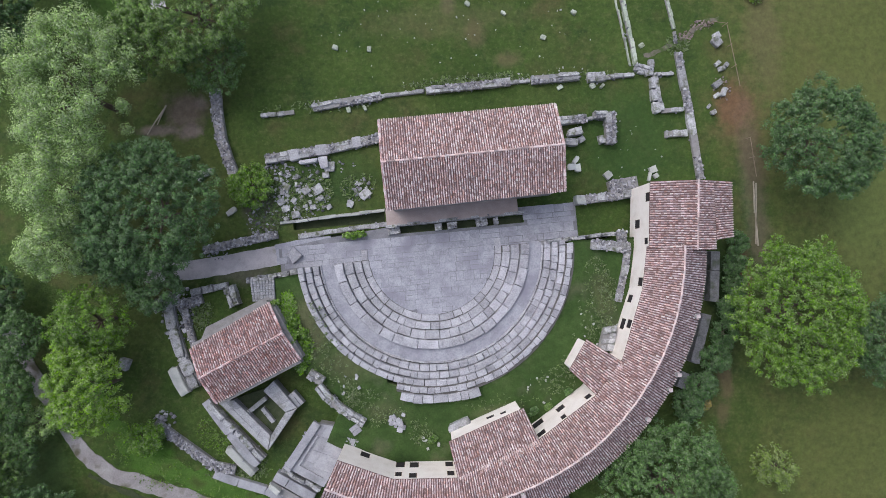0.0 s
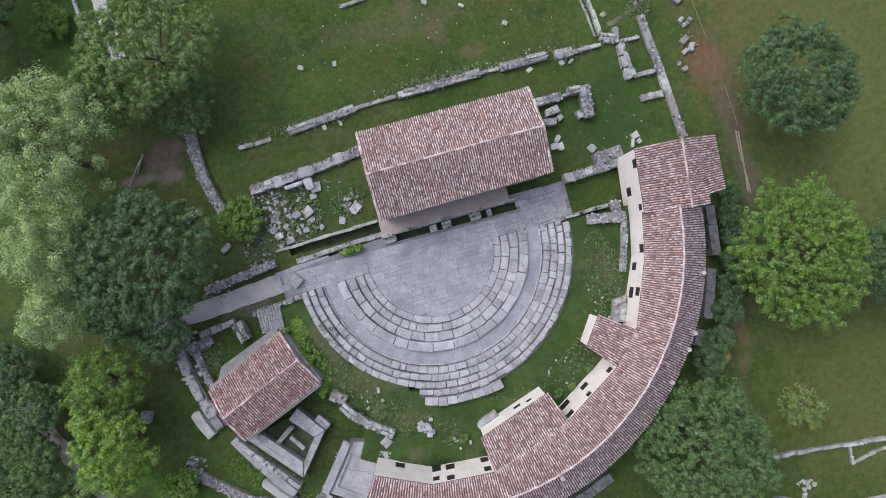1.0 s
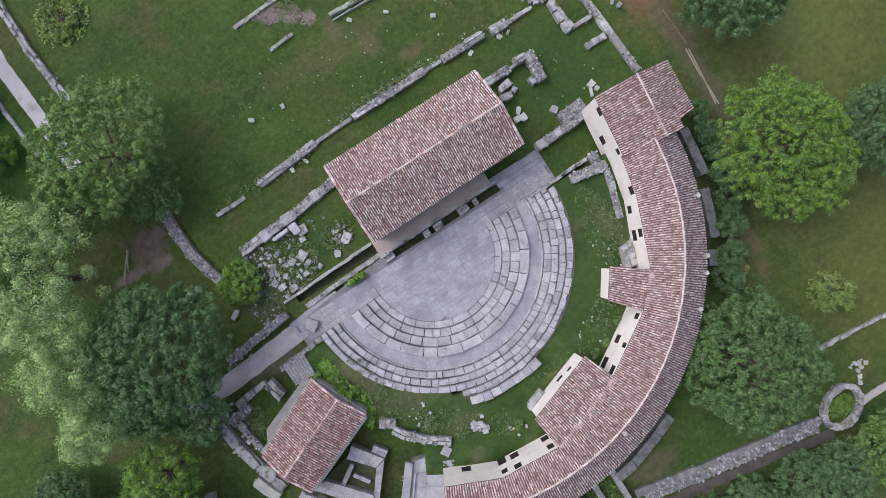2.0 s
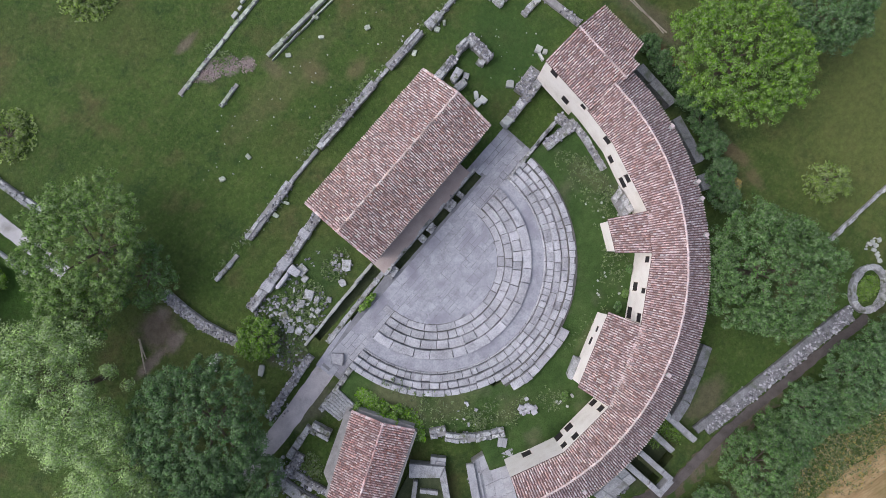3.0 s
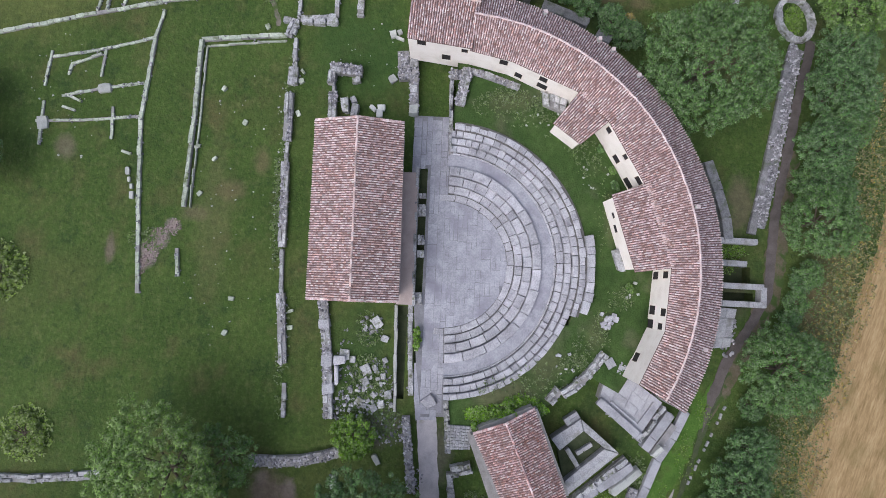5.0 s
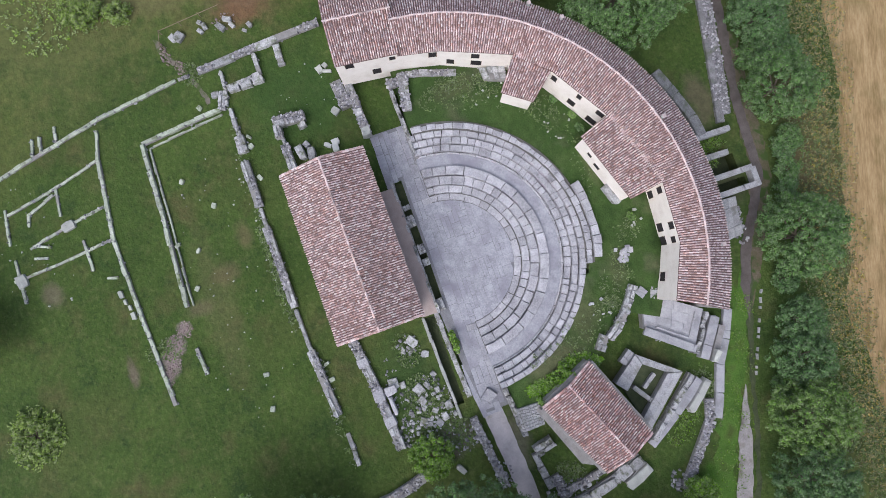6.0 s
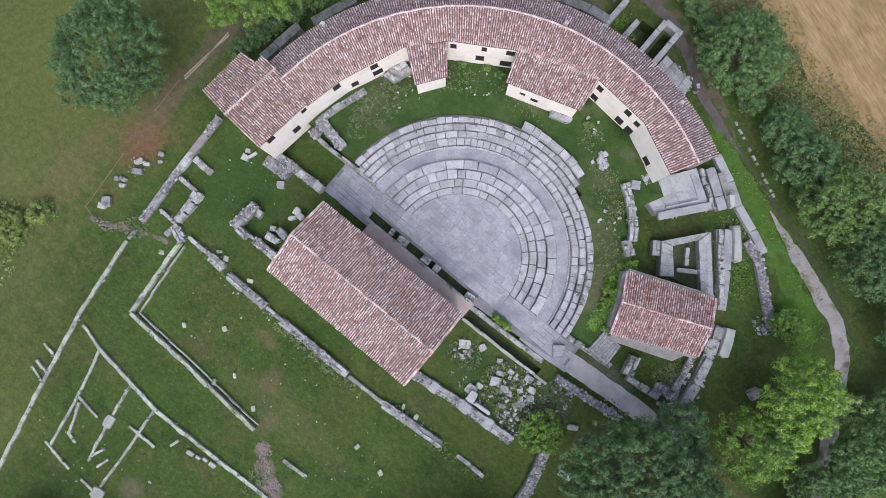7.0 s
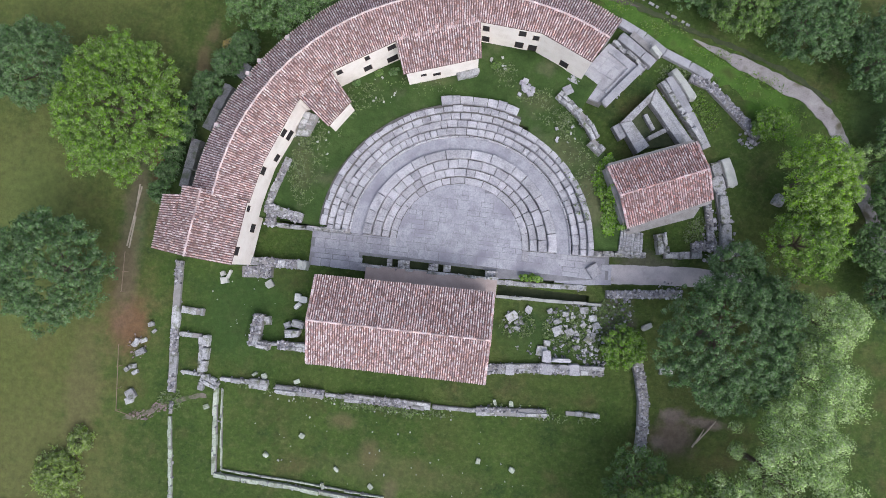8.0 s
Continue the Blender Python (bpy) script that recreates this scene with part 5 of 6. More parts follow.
masonry("ruined grey stone base beside the farmhouse wing", (-16.0, 9.2), (-15.4, 11.7), (-13.9, 11.5), (-14.7, 9.3), 2.75, 4, 2, STONE, 300, worn=0.2, uneven=0.16)
placed("low grey stone plinth against the farmhouse wing", 0.6, 17.3, 2.2, 0.7, 0.7, 18, STONE, 2.1)
for i, f in enumerate((0.0, 0.11, 0.2, 0.36, 0.48, 0.56, 0.71, 0.8, 0.93, 1.0)):
    placed("pale kerb stone set along the dark strip", 15.1 + 7.6 * f, 29.4 - 3.6 * f, (0.42, 0.6, 0.3)[i % 3], 0.2, 0.2, -25 + (i * 37) % 20 - 10, RUIN)
placed("pale bluish stone slab among the wall footings", -15.1, -36.3, 0.9, 1.3, 0.3, 10, PALE)
placed("pale bluish stone slab among the wall footings", -11.2, -42.4, 1.3, 1.1, 0.3, 10, PALE)
for i, (x, y, s) in enumerate(((-6.5, -33.2, 0.6), (-5.6, -33.0, 0.4), (-4.9, -32.7, 0.4), (-4.0, -32.6, 0.6))):
    placed("pale stone of a broken kerb in the grass", x, y, s * 1.3, s * 0.7, 0.25, 5, PALE)
loose("grey stone beside the retaining wall", 11.4, 13.0, 2.15, 0.3, SEAT, 290, 9, 1.5)
loose("large grey stone in the grass under the trees", 33.5, 8.5, 0, 1.1, STONE, 291)


# Weedy floor sheets whose dark colour also carries the shade of the pits.
def trench_floors():
    for x0, x1, y0, y1, z in TRENCHES:
        tagged(mesh_object("trench_floor", *prism([(x0 + 0.02, y0 + 0.02), (x1 - 0.02, y0 + 0.02), (x1 - 0.02, y1 - 0.02), (x0 + 0.02, y1 - 0.02)], z - 0.05, z + 0.03), TRENCH), "weedy earth, coloured dark for shade, in the bottom of the trench", "trench", kind="structure")


trench_floors()
tagged(mesh_object("tower_floor", *prism([(17.6, 14.8), (19.6, 12.3), (22.7, 13.0), (19.3, 16.9)], -0.1, 0.3), TRENCH), "dark weedy earth floor inside the ruined tower", "floor", kind="structure")


# ---- fence ----
def fence(line):
    f = thing("wire_fence", "thin wooden post and rail fence in the meadow", "fence", (line[0][0], line[0][1], 0))
    o = Vector((line[0][0], line[0][1]))
    rnd = random.Random(3)
    for a, b in zip(line, line[1:]):
        a, b = Vector(a), Vector(b)
        n = max(1, round((b - a).length / 2.4))
        for i in range(n):
            p, q = a.lerp(b, i / n) - o, a.lerp(b, (i + 1) / n) - o
            mesh_object("post", *prism([(p.x - 0.028, p.y - 0.028), (p.x + 0.028, p.y - 0.028), (p.x + 0.028, p.y + 0.028), (p.x - 0.028, p.y + 0.028)], -0.1, 0.9 + rnd.uniform(-0.05, 0.05)), WOOD, f)
            d = (q - p).normalized()
            s = Vector((-d.y, d.x)) * 0.022
            mesh_object("rail", *prism([(p.x - s.x, p.y - s.y), (q.x - s.x, q.y - s.y), (q.x + s.x, q.y + s.y), (p.x + s.x, p.y + s.y)], 0.7, 0.76), WOOD, f)


for x, y, L, turn in ((28.6, -15.7, 3.0, 53), (27.9, -16.4, 2.2, 61)):
    V, F = [], []
    d = Vector((math.cos(radians(turn)), math.sin(radians(turn)), 0)) * L / 2
    limb(Vector((x, y, 0.14)) - d, Vector((x, y, 0.12)) + d, 0.09, 0.05, V, F)
    F += [tuple(range(6, -1, -1)), tuple(range(14, 21))]
    tagged(mesh_object("fallen_log", V, F, WOODPALE), "bleached log lying on the bare ground under trees", "log", "fallen logs")
for x, y, sx, sy, turn in ((24.0, -10.1, 1.3, 0.7, 10), (21.7, -5.9, 1.1, 0.5, 30), (24.6, -9.6, 0.6, 0.5, 50)):
    placed("white stone slab lying under the trees", x, y, sx, sy, 0.35, turn, PALE)
for line in ([(-30.2, -21.4), (-31.7, -21.1), (-32.4, -14.3)], [(-32.9, -8.8), (-33.1, -4.6)]):
    fence(line)


for x0, y0, x1, y1 in ((-33.2, -4.2, -32.95, -0.8), (-33.05, -0.9, -32.95, 2.7), (-33.45, -4.0, -33.1, -0.6), (-33.1, -0.6, -32.7, 2.5)):
    d = Vector((x1 - x0, y1 - y0)).normalized()
    s = Vector((-d.y, d.x)) * 0.045
    rail = mesh_object("fallen_rail", *prism([(x0 - s.x, y0 - s.y), (x1 - s.x, y1 - s.y), (x1 + s.x, y1 + s.y), (x0 + s.x, y0 + s.y)][::-1] if s.x * d.y - s.y * d.x > 0 else [(x0 + s.x, y0 + s.y), (x0 - s.x, y0 - s.y), (x1 - s.x, y1 - s.y), (x1 + s.x, y1 + s.y)], -0.06, 0.08), WOODPALE)
    tagged(rail, "bleached wooden rail lying by the fence", "rail", "fallen fence rails")


# ---- rough grass and clover ----
def tufts(label, spots, mat, size, seed, z=0.0):
    """Small clumps of blades and leaves: (x, y, half width, half depth, count)."""
    rnd = random.Random(seed)
    V, F = [], []
    for x, y, rx, ry, n in spots:
        for _ in range(n):
            a, q = rnd.uniform(0, 6.2832), rnd.random() ** 0.6
            px, py = x + rx * q * math.cos(a), y + ry * q * math.sin(a)
            for _ in range(4):
                s = size * rnd.uniform(0.5, 1.4)
                t, w = rnd.uniform(0, 6.2832), rnd.uniform(0.25, 0.5)
                c, sn = math.cos(t), math.sin(t)
                ox, oy = px + rnd.uniform(-0.1, 0.1), py + rnd.uniform(-0.1, 0.1)
                o = len(V)
                h = rnd.uniform(0.04, 0.16)
                V += [(ox, oy, z), (ox + c * s - sn * s * w, oy + sn * s + c * s * w, z + h), (ox + c * s * 1.5, oy + sn * s * 1.5, z + h * 0.8), (ox + c * s + sn * s * w, oy + sn * s - c * s * w, z + h)]
                F.append((o, o + 1, o + 2, o + 3))
    tagged(mesh_object("clover", V, F, mat), label, "weeds", kind="stuff")


tufts("pale clover and weeds on the grass bank", [(-15.6, 5.6, 0.9, 2.0, 120), (-11.4, 12.6, 1.2, 1.2, 90), (7.6, 16.0, 2.0, 1.0, 80), (4.4, 17.6, 1.2, 1.4, 60), (-14.9, 9.0, 0.8, 1.4, 80), (11.0, 13.2, 1.0, 1.4, 90), (-14.2, 7.6, 2.0, 3.2, 112), (-14.6, 3.6, 1.2, 1.5, 42), (-9.6, 14.0, 2.0, 1.5, 98), (-12.8, 11.0, 1.5, 2.0, 49), (12.6, 10.0, 1.8, 2.2, 77), (9.6, 14.2, 2.0, 1.2, 62), (13.6, 6.5, 1.0, 3.0, 49), (-4.0, 15.6, 3.8, 0.9, 35)], CLOVER, 0.11, 1, 2.14)
tufts("rough grass among the ruins", [(14.6, -7.2, 3.4, 2.2, 260), (8.6, -7.4, 1.8, 1.4, 70), (18.2, -5.0, 1.6, 1.6, 160), (12, -16.0, 6, 0.6, 60), (-3.5, -17.4, 6.5, 0.7, 220), (-26.5, -19.4, 1.2, 1.2, 60), (26.2, 4.2, 1.8, 1.6, 160), (23.0, 20.4, 3.4, 1.0, 120), (0.5, -30.6, 1.2, 2.2, 60), (-14, -16.9, 6, 0.6, 80)], WEED, 0.18, 2, 0.0)
tufts("green creeping plants on the bank by the small house", [(15.2, 8.4, 0.9, 1.6, 200), (16.3, 5.0, 0.8, 2.2, 300), (15.6, 9.6, 0.5, 1.2, 140)], LEAF_FRESH, 0.2, 3, 2.0)
EDGE = [(2, 41.0, 6.1, 2.6), (10, 38.5, 6.1, 2.8), (18, 36.3, 6.1, 2.6), (26, 35.1, 6.4, 2.4), (-6, 43.3, 6.8, 2.8), (34, 34.3, 6.4, 2.4), (-14, 45.7, 6.8, 2.8)]
tufts("green weeds along the edge of the field", [(*e, 600) for e in EDGE], WEED, 0.13, 6, 0.02)
tufts("dry weeds along the edge of the field", [(x, y + 0.7, rx, ry + 0.8, 500) for x, y, rx, ry in EDGE], DRYGRASS, 0.12, 7, 0.04)
tufts("golden dry stalks along the edge of the field", [(x, y + 1.2, rx, ry, 260) for x, y, rx, ry in EDGE], DRYGOLD, 0.12, 8, 0.04)
tufts("pale tall grass round the meadow shrubs", [(-37.2, -28.3, 2.8, 2.8, 220), (-35.3, -24.7, 1.5, 1.5, 70), (4.5, -45.4, 3.2, 3.0, 300), (20.6, -41.2, 2.8, 2.8, 300), (-31.7, 25.6, 2.2, 2.2, 160), (-38, -33, 5, 4, 200)], LEAF_SOFT, 0.2, 9, 0.0)
tufts("bright rank grass beside the lane", [(20.0, 25.4, 3.0, 1.0, 90), (15.6, 27.2, 1.8, 0.8, 60), (25.4, 22.8, 3.0, 1.2, 90), (30.5, 20.0, 3.0, 1.6, 110), (34.6, 15.6, 1.4, 3.2, 100), (0.2, 29.4, 1.2, 1.4, 120), (-1.0, 30.0, 0.8, 1.6, 160), (-26.2, 36.4, 1.7, 1.0, 500), (26.0, 16.2, 1.0, 1.6, 120), (24.6, 17.6, 0.8, 1.4, 120)], RANKLEAF, 0.1, 4, 0.0)


# ---- trees ----
def leaf_cloud(name, clumps, leaves, size, seed, mat, parent, loose=0.7):
    """Many small folded leaves spread over clumps (x, y, z, radius), as one mesh."""
    rs = np.random.RandomState(seed)
    c = np.repeat(np.array(clumps), leaves, axis=0)
    n = len(c)
    unit = lambda a: a / np.linalg.norm(a, axis=1, keepdims=True)
    d = unit(rs.normal(size=(n, 3)) + (0, 0, 0.5))
    p = c[:, :3] + d * c[:, 3:] * rs.uniform(loose, 1.15, (n, 1)) * (1, 1, 0.8)
    up = unit(d * 1.5 + rs.uniform(-0.55, 0.55, (n, 3)) + (0, 0, 0.25))
    side = unit(np.cross(up, rs.normal(size=(n, 3))))
    fwd = np.cross(up, side)
    s = size * rs.uniform(0.55, 1.4, (n, 1))
    v = np.stack([p - fwd * s * 0.6 - side * s * 0.36, p - fwd * s * 0.5 + side * s * 0.36, p + fwd * s * 0.75 + up * s * 0.1], axis=1)
    me = bpy.data.meshes.new(name)
    me.vertices.add(3 * n)
    me.vertices.foreach_set("co", v.astype(np.float32).ravel())
    me.loops.add(3 * n)
    me.loops.foreach_set("vertex_index", np.arange(3 * n, dtype=np.int32))
    me.polygons.add(n)
    me.polygons.foreach_set("loop_start", np.arange(0, 3 * n, 3, dtype=np.int32))
    me.update(calc_edges=True)
    me.materials.append(mat)
    ob = new(name, me)
    ob.parent = parent
    return ob


def tree(label, x, y, r, top, mat, seed, stretch=(1.0, 1.0), turn=0.0, low=0.35, category="tree", name="tree", puff=0.42, leaves=52, size=0.15, dense=1.0, droop=0.0):
    """A tapered trunk with limbs; a lobed crown of many leaf clusters set at uneven depths, with gaps, over a looser inner layer."""
    rnd = random.Random(seed)
    t = thing(name, label, category, (x, y, 0), group="trees and shrubs")
    V, F = [], []
    rt = max(0.05, r * 0.05)
    fork = Vector((0, 0, top * 0.35))
    limb((0, 0, -0.1), fork, rt * 1.3, rt * 0.8, V, F)
    for k in range(7):
        a = 6.2832 * k / 7 + rnd.uniform(-0.3, 0.3)
        limb(fork - Vector((0, 0, 0.1)), (math.cos(a) * r * 0.6, math.sin(a) * r * 0.6, top * rnd.uniform(0.5, 0.8)), rt * 0.6, rt * 0.15, V, F)
    mesh_object("trunk", V, F, BARK, t)
    C = []
    zc, hz = top * (1 + low) / 2, top * (1 - low) / 2
    c, s = math.cos(turn), math.sin(turn)
    puff = min(puff, 0.34 * r)
    outer = int((19 * r * r * dense + 14) * (0.42 / max(puff, 0.25)) ** 1.3)
    for k in range(int(outer * 1.4)):
        z, a = rnd.uniform(-0.4, 1.0), rnd.uniform(0, 6.2832)
        rr = math.sqrt(1 - z * z)
        d = Vector((rr * math.cos(a), rr * math.sin(a), z))
        f = 1 + 0.2 * noise.noise(d * 1.5 + Vector((seed, 0, 0))) + 0.16 * noise.noise(d * 3.4 + Vector((0, seed, 0)))
        f *= 1 - 0.26 * rnd.random() if k < outer else rnd.uniform(0.5, 0.8)
        px, py = r * d.x * f * stretch[0], r * d.y * f * stretch[1]
        C.append((px * c - py * s, px * s + py * c, zc + hz * d.z * f - droop * rr * rnd.random(), puff * rnd.uniform(0.55, 1.25)))
    leaf_cloud("crown", C, leaves, size, seed, mat, t, 0.45)
    return t


def ivy(label, p, q, top, out, seed):
    """A climber spread over the outside of a wall from p to q."""
    rnd = random.Random(seed)
    p, q = Vector(p), Vector(q)
    d = (q - p).normalized()
    n = Vector((d.y, -d.x))
    t = thing("ivy", label, "climber", (p.x, p.y, 0))
    V, F, C = [], [], []
    for k in range(5):
        a = d * (q - p).length * (k + 0.5) / 5 - n * -0.06
        limb((a.x, a.y, -0.05), (a.x + d.x * rnd.uniform(-0.6, 0.6), a.y + d.y * rnd.uniform(-0.6, 0.6), top * 0.85), 0.035, 0.01, V, F)
    mesh_object("stem", V, F, BARK, t)
    for _ in range(230):
        s, z = rnd.uniform(0, (q - p).length), top * rnd.random() ** 0.8
        if noise.noise(Vector((s * 0.5, z * 0.6, seed))) < -0.28:
            continue
        c = d * s + n * rnd.uniform(0.05, out * (2.4 - 1.5 * z / top))
        C.append((c.x, c.y, z, rnd.uniform(0.14, 0.34)))
    leaf_cloud("foliage", C, 60, 0.17, seed, LEAF_FRESH, t, 0.2)
    return t


def stone_litter(label, spots, mat, lo, hi, seed):
    """Small stones strewn over spots (x, y, half width, half depth, count)."""
    rnd = random.Random(seed)
    P = []
    for x, y, rx, ry, n in spots:
        for _ in range(n):
            a, q = rnd.uniform(0, 6.2832), math.sqrt(rnd.random())
            P.append((x + rx * q * math.cos(a), y + ry * q * math.sin(a), -0.06, lo + (hi - lo) * rnd.random() ** 2))
    tagged(mesh_object("small_stones", *stones_mesh(P, seed), mat), label, "stones", kind="stuff")


stone_litter("small broken stones strewn over the stage ruins", [(15, -6.6, 3.4, 2.2, 95), (18.8, -5.0, 1.6, 1.8, 80), (8.6, -7.0, 1.6, 1.2, 30), (13, -9.6, 4.5, 0.9, 60), (16.6, -9.6, 1.6, 1.0, 50)], RUBBLE, 0.1, 0.34, 401)
stone_litter("pale stone chips strewn in the grass", [(14.6, -6.6, 3.4, 2.2, 60), (-3, -17.2, 8, 0.9, 50), (9, -16.2, 4.5, 0.8, 30), (-14, -17.2, 6, 0.9, 40), (-9, -22, 9, 4, 26), (3, -22, 9, 5, 22), (-20, -8, 4, 4, 18), (-14, -40, 7, 5, 30)], PALE, 0.08, 0.2, 402)
stone_litter("pinkish gravel chips of a bare patch", [(-0.9, -28.1, 0.9, 0.9, 110), (0.4, -29.4, 1.2, 1.0, 190), (1.9, -30.4, 1.4, 1.0, 220), (3.2, -31.1, 1.0, 0.6, 80)], PINKEARTH, 0.07, 0.2, 405)
stone_litter("pinkish broken stones beside the fence corner", [(-29.4, -21.4, 1.3, 0.5, 60), (-27.6, -20.3, 0.8, 0.6, 40), (-30.9, -14.4, 1.0, 1.4, 40)], PINKEARTH, 0.08, 0.26, 406)
stone_litter("broken grey stones of the fallen outer walls", [(28.0, 4.4, 1.6, 2.6, 90), (27.4, 2.4, 1.8, 0.9, 60), (30.2, 14.8, 1.2, 1.2, 50), (7.5, 29.6, 2.6, 0.9, 60), (23.6, -1.9, 1.4, 0.8, 40)], RUBBLE, 0.12, 0.42, 404)


WILLOW = dict(puff=1.0, leaves=230, size=0.14, droop=1.2, dense=0.75)
tree("round dark green broadleaf tree in the meadow", -37.1, -7.0, 5.7, 8.0, LEAF_DARK, 1)
tree("round fresh green broadleaf tree in the meadow", -32.8, 9.3, 6.3, 8.0, LEAF_FRESH, 2, (1.0, 1.16))
tree("large green broadleaf tree behind the curved houses", -18.4, 24.7, 6.6, 8.5, LEAF_DEEP, 3, low=0.2)
tree("small pale shrub in the meadow", -31.7, 25.6, 2.0, 2.2, LEAF_SOFT, 4, category="shrub", name="shrub", dense=0.3, low=0.3)
tree("large dark green tree beside the path", 26.9, -5.9, 6.2, 9.5, LEAF_DARK, 5)
tree("tall silver-green willow with drooping foliage", 35.8, -3.2, 2.6, 9.0, LEAF_PALE, 6, (1.0, 1.15), 0.0, **WILLOW)
tree("tall silver-green willow with drooping foliage", 32.4, -17.4, 5.2, 11.0, LEAF_PALE, 16, (1.0, 1.4), -0.1, **WILLOW)
tree("tall silver-green willow with drooping foliage", 35.0, -8.6, 3.1, 9.5, LEAF_PALE, 17, (1.0, 1.2), 0.0, **WILLOW)
tree("large green tree by the gravel road", 22.2, -25.0, 5.5, 8.5, LEAF_OLIVE, 7, (1.24, 1.0), 0.43)
tree("low silver-green shrub beside the lane", 41.6, 13.2, 1.8, 2.6, LEAF_PALE, 19, category="shrub", name="shrub", low=0.1, dense=0.5)
tree("green tree between willow and gravel road", 27.9, -22.2, 2.9, 6.0, LEAF_MID, 20, (1.0, 1.2), dense=0.8)
tree("thin green tree over the bare ground", 21.3, -20.3, 3.0, 4.5, LEAF_DEEP, 18, (1.2, 1.0), dense=0.55)
tree("fresh green tree beside the lane", 34.3, 10.0, 3.5, 7.5, LEAF_BRIGHT, 8, (1.0, 1.18), 0.1)
tree("small fresh green bush by the ruined wall", 19.3, -8.1, 2.2, 2.0, LEAF_FRESH, 9, category="bush", name="bush", low=0.1, puff=0.34)
tree("low green bush by the lane", 31.5, 15.8, 1.7, 2.4, LEAF_FRESH, 10, category="bush", name="bush", low=0.1)
ivy("green ivy climbing the end wall of the small house", (15.2, 9.2), (17.65, 3.7), 3.2, 0.42, 11)
tree("low leafy growth at the foot of the small house", 15.4, 6.6, 0.65, 2.7, LEAF_FRESH, 111, (1.0, 3.6), 0.36, category="bush", name="bush", low=0.5, puff=0.26)
tree("small bush growing in the stage trench", 9.3, -2.35, 0.5, 0.9, LEAF_FRESH, 12, (2.4, 0.7), 0.0, category="bush", name="bush", low=0.0, puff=0.2)
for i, (x, y, r, top, m) in enumerate(((-17.5, 39.4, 3.6, 4.5, LEAF_DARK), (-21.8, 40.2, 3.0, 4.2, LEAF_DARK), (-14.6, 40.6, 2.6, 3.6, LEAF_DEEP), (-8.0, 39.2, 2.3, 3.2, LEAF_DARK), (-11.8, 38.2, 3.2, 4.2, LEAF_DARK), (-4.2, 37.4, 3.9, 5.0, LEAF_DEEP), (1.0, 37.2, 1.4, 2.0, LEAF_DEEP), (10.6, 33.6, 4.3, 5.5, LEAF_DEEP), (18.6, 31.0, 2.4, 3.5, LEAF_DARK), (22.0, 29.8, 2.9, 4.0, LEAF_DARK), (27.6, 28.2, 4.0, 5.0, LEAF_MID), (33.4, 25.8, 4.0, 5.5, LEAF_DARK), (41, 23, 4.5, 6.0, LEAF_DARK), (-27, 40.8, 4.0, 5.5, LEAF_MID), (-35, 41, 4.5, 6, LEAF_MID), (46, 17, 4.0, 6.0, LEAF_MID))):
    tree("dense green hedge tree between track and field", x, y, r, top, m, 30 + i, low=0.15)
tree("dark green tree at the meadow's edge", -42.6, 13.0, 4.6, 7.0, LEAF_DARK, 50)
for x, y, r, k in ((-37.2, -28.3, 2.4, 51), (-35.3, -24.7, 1.2, 56)):
    tree("pale yellow-green spreading shrub in the meadow", x, y, r, 1.2, LEAF_SOFT, k, category="shrub", name="shrub", low=0.1, dense=0.5, size=0.16)
tree("pale yellow-green sparse shrub in the meadow", 4.4, -45.2, 2.4, 0.7, LEAF_SOFT, 52, category="shrub", name="shrub", low=0.1, dense=0.3, size=0.16)
tree("pale green shrub in the meadow", 20.6, -41.2, 2.2, 0.8, LEAF_SOFT, 53, category="shrub", name="shrub", low=0.1, dense=0.22)
for x, y, r, k in ((-6.6, -46.9, 2.9, 54), (-13.4, -49.2, 2.6, 57), (-9.6, -51.5, 3.2, 58)):
    tree("dark green tree in the far meadow", x, y, r, 1.5 * r, LEAF_DARK, k)
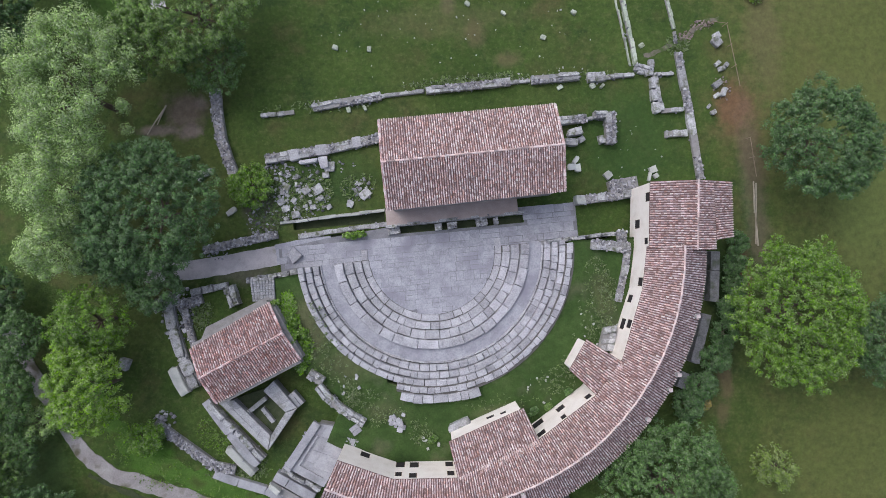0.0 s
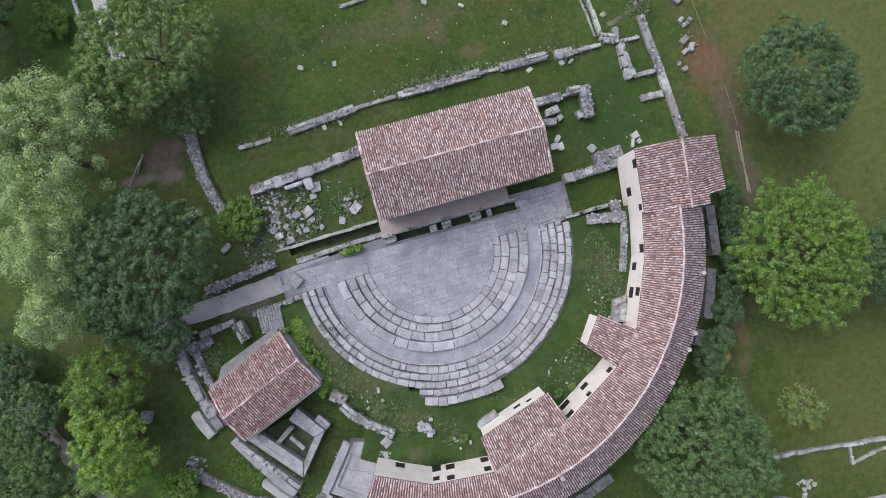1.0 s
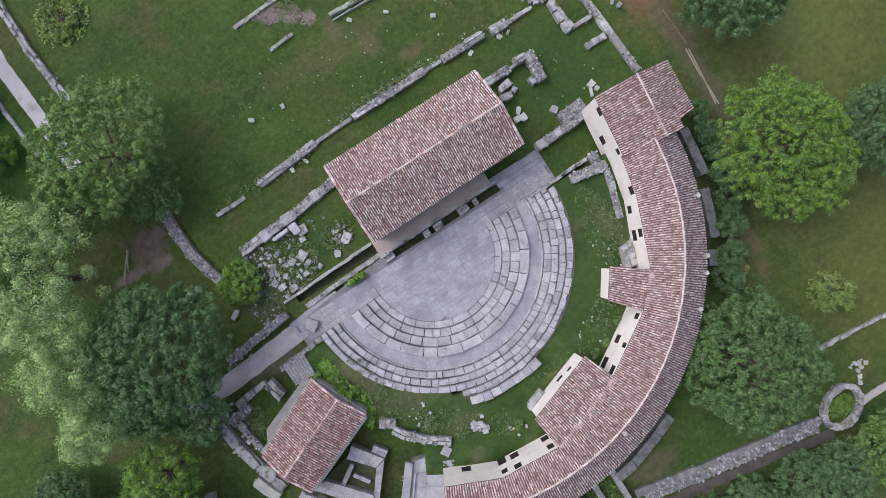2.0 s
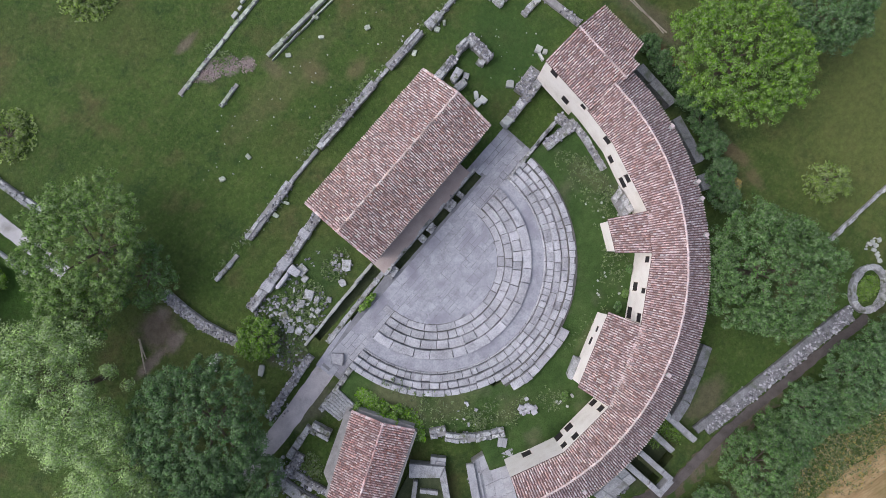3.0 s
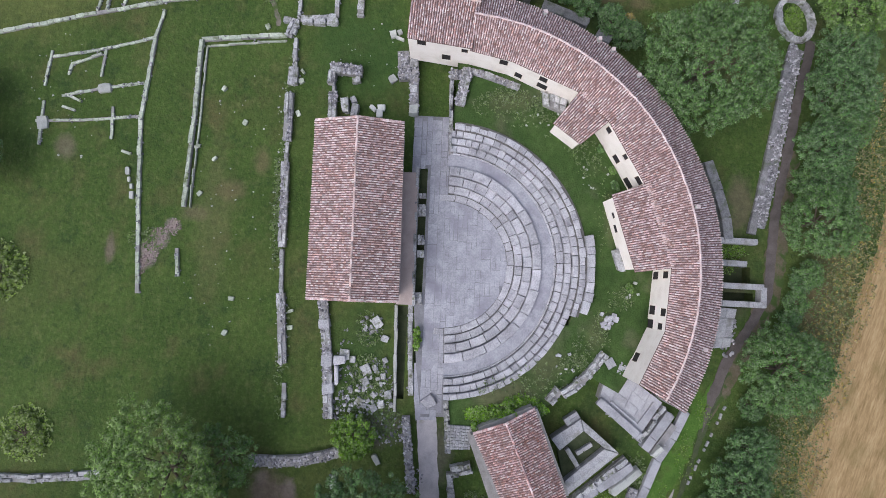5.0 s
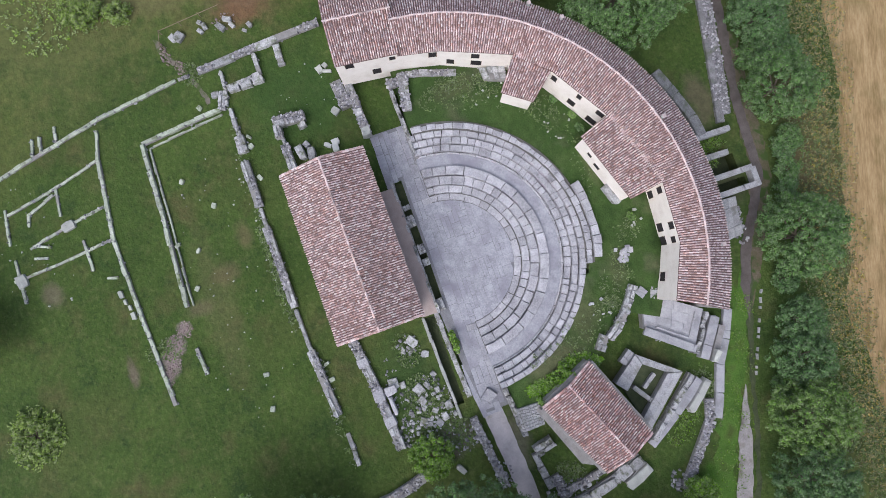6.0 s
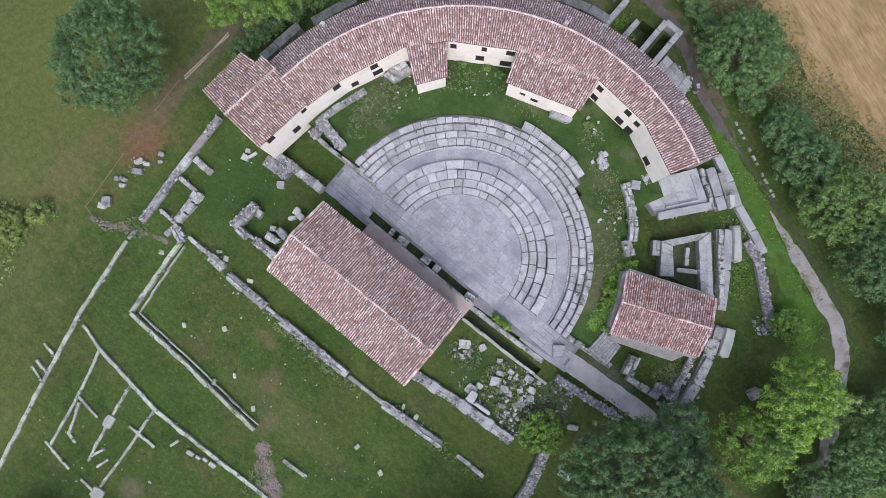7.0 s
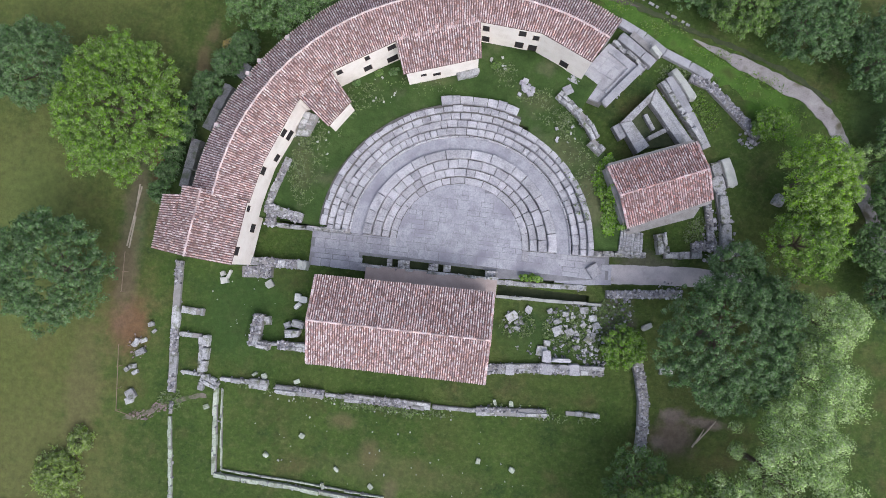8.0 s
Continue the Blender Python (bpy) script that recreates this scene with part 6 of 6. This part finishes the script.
for i, (x, y, r, top, m) in enumerate(((41, -26, 5.0, 8, LEAF_DARK), (46.0, 2.0, 3.2, 4.5, LEAF_DARK), (42.2, 4.6, 3.0, 4.5, LEAF_DEEP), (43.6, 0.2, 2.6, 3.6, LEAF_DARK), (37.5, -34, 4.4, 7, LEAF_MID), (35, -43, 4.4, 7, LEAF_MID), (32.6, -37.6, 2.2, 1.6, LEAF_FRESH), (32.6, -32.2, 1.9, 1.5, LEAF_FRESH), (28.5, 1.0, 2.6, 4.5, LEAF_DARK), (31.6, -2.0, 2.6, 6.0, LEAF_DARK), (43.2, 9.6, 3.2, 5.0, LEAF_DEEP), (43.4, 15.4, 2.6, 3.6, LEAF_DEEP))):
    tree("dark green tree of the dense grove", x, y, r, top, m, 60 + i)
for i, (x, y, r, top) in enumerate(((34.1, 3.8, 3.3, 7.0), (36.4, 6.8, 2.2, 5.0))):
    tree("fresh green bushy tree beside the lane", x, y, r, top, (LEAF_FRESH, LEAF_BRIGHT)[i], 80 + i, low=0.15)
for i, (x, y, r) in enumerate(((-30.1, 2.2, 1.1), (-29.8, 4.4, 1.2), (-29.3, 6.6, 1.2), (-28.6, 8.9, 1.3), (-27.7, 11.3, 1.4), (-26.4, 13.8, 1.5), (-24.6, 16.4, 1.6), (-23.0, 18.2, 1.6))):
    tree("dark low bush against the outer ring wall", x, y, r, 1.5 + 0.1 * i, LEAF_DARK, 120 + i, category="bush", name="bush", low=0.1, dense=1.2)
tree("small yellowish dry bush by the trodden path", -25.0, 18.4, 0.75, 0.9, DRYGOLD, 130, category="bush", name="bush", low=0.1, puff=0.2)
for i, (x, y, r) in enumerate(((-10.6, 15.3, 0.3), (-8.4, 16.6, 0.32), (-6.9, 16.9, 0.36), (3.3, 18.6, 0.36))):
    tree("rank weeds growing at the farmhouse foot", x, y, r, 2.1 + r, (LEAF_DEEP, LEAF_MID)[i % 2], 140 + i, (1.4, 0.8), 0.5, low=0.8, category="weeds", name="weeds", puff=0.2)
for i, (x, y, r) in enumerate(((2.0, 36.6, 1.1), (4.0, 36.1, 1.2), (6.0, 35.3, 1.2), (-8.4, 37.2, 1.6), (14.6, 31.8, 1.4), (24.8, 28.0, 1.8))):
    tree("dark bush beside the earth track", x, y, r, 1.4 + 0.2 * r, (LEAF_DARK, LEAF_DEEP)[i % 2], 150 + i, category="bush", name="bush", low=0.1)
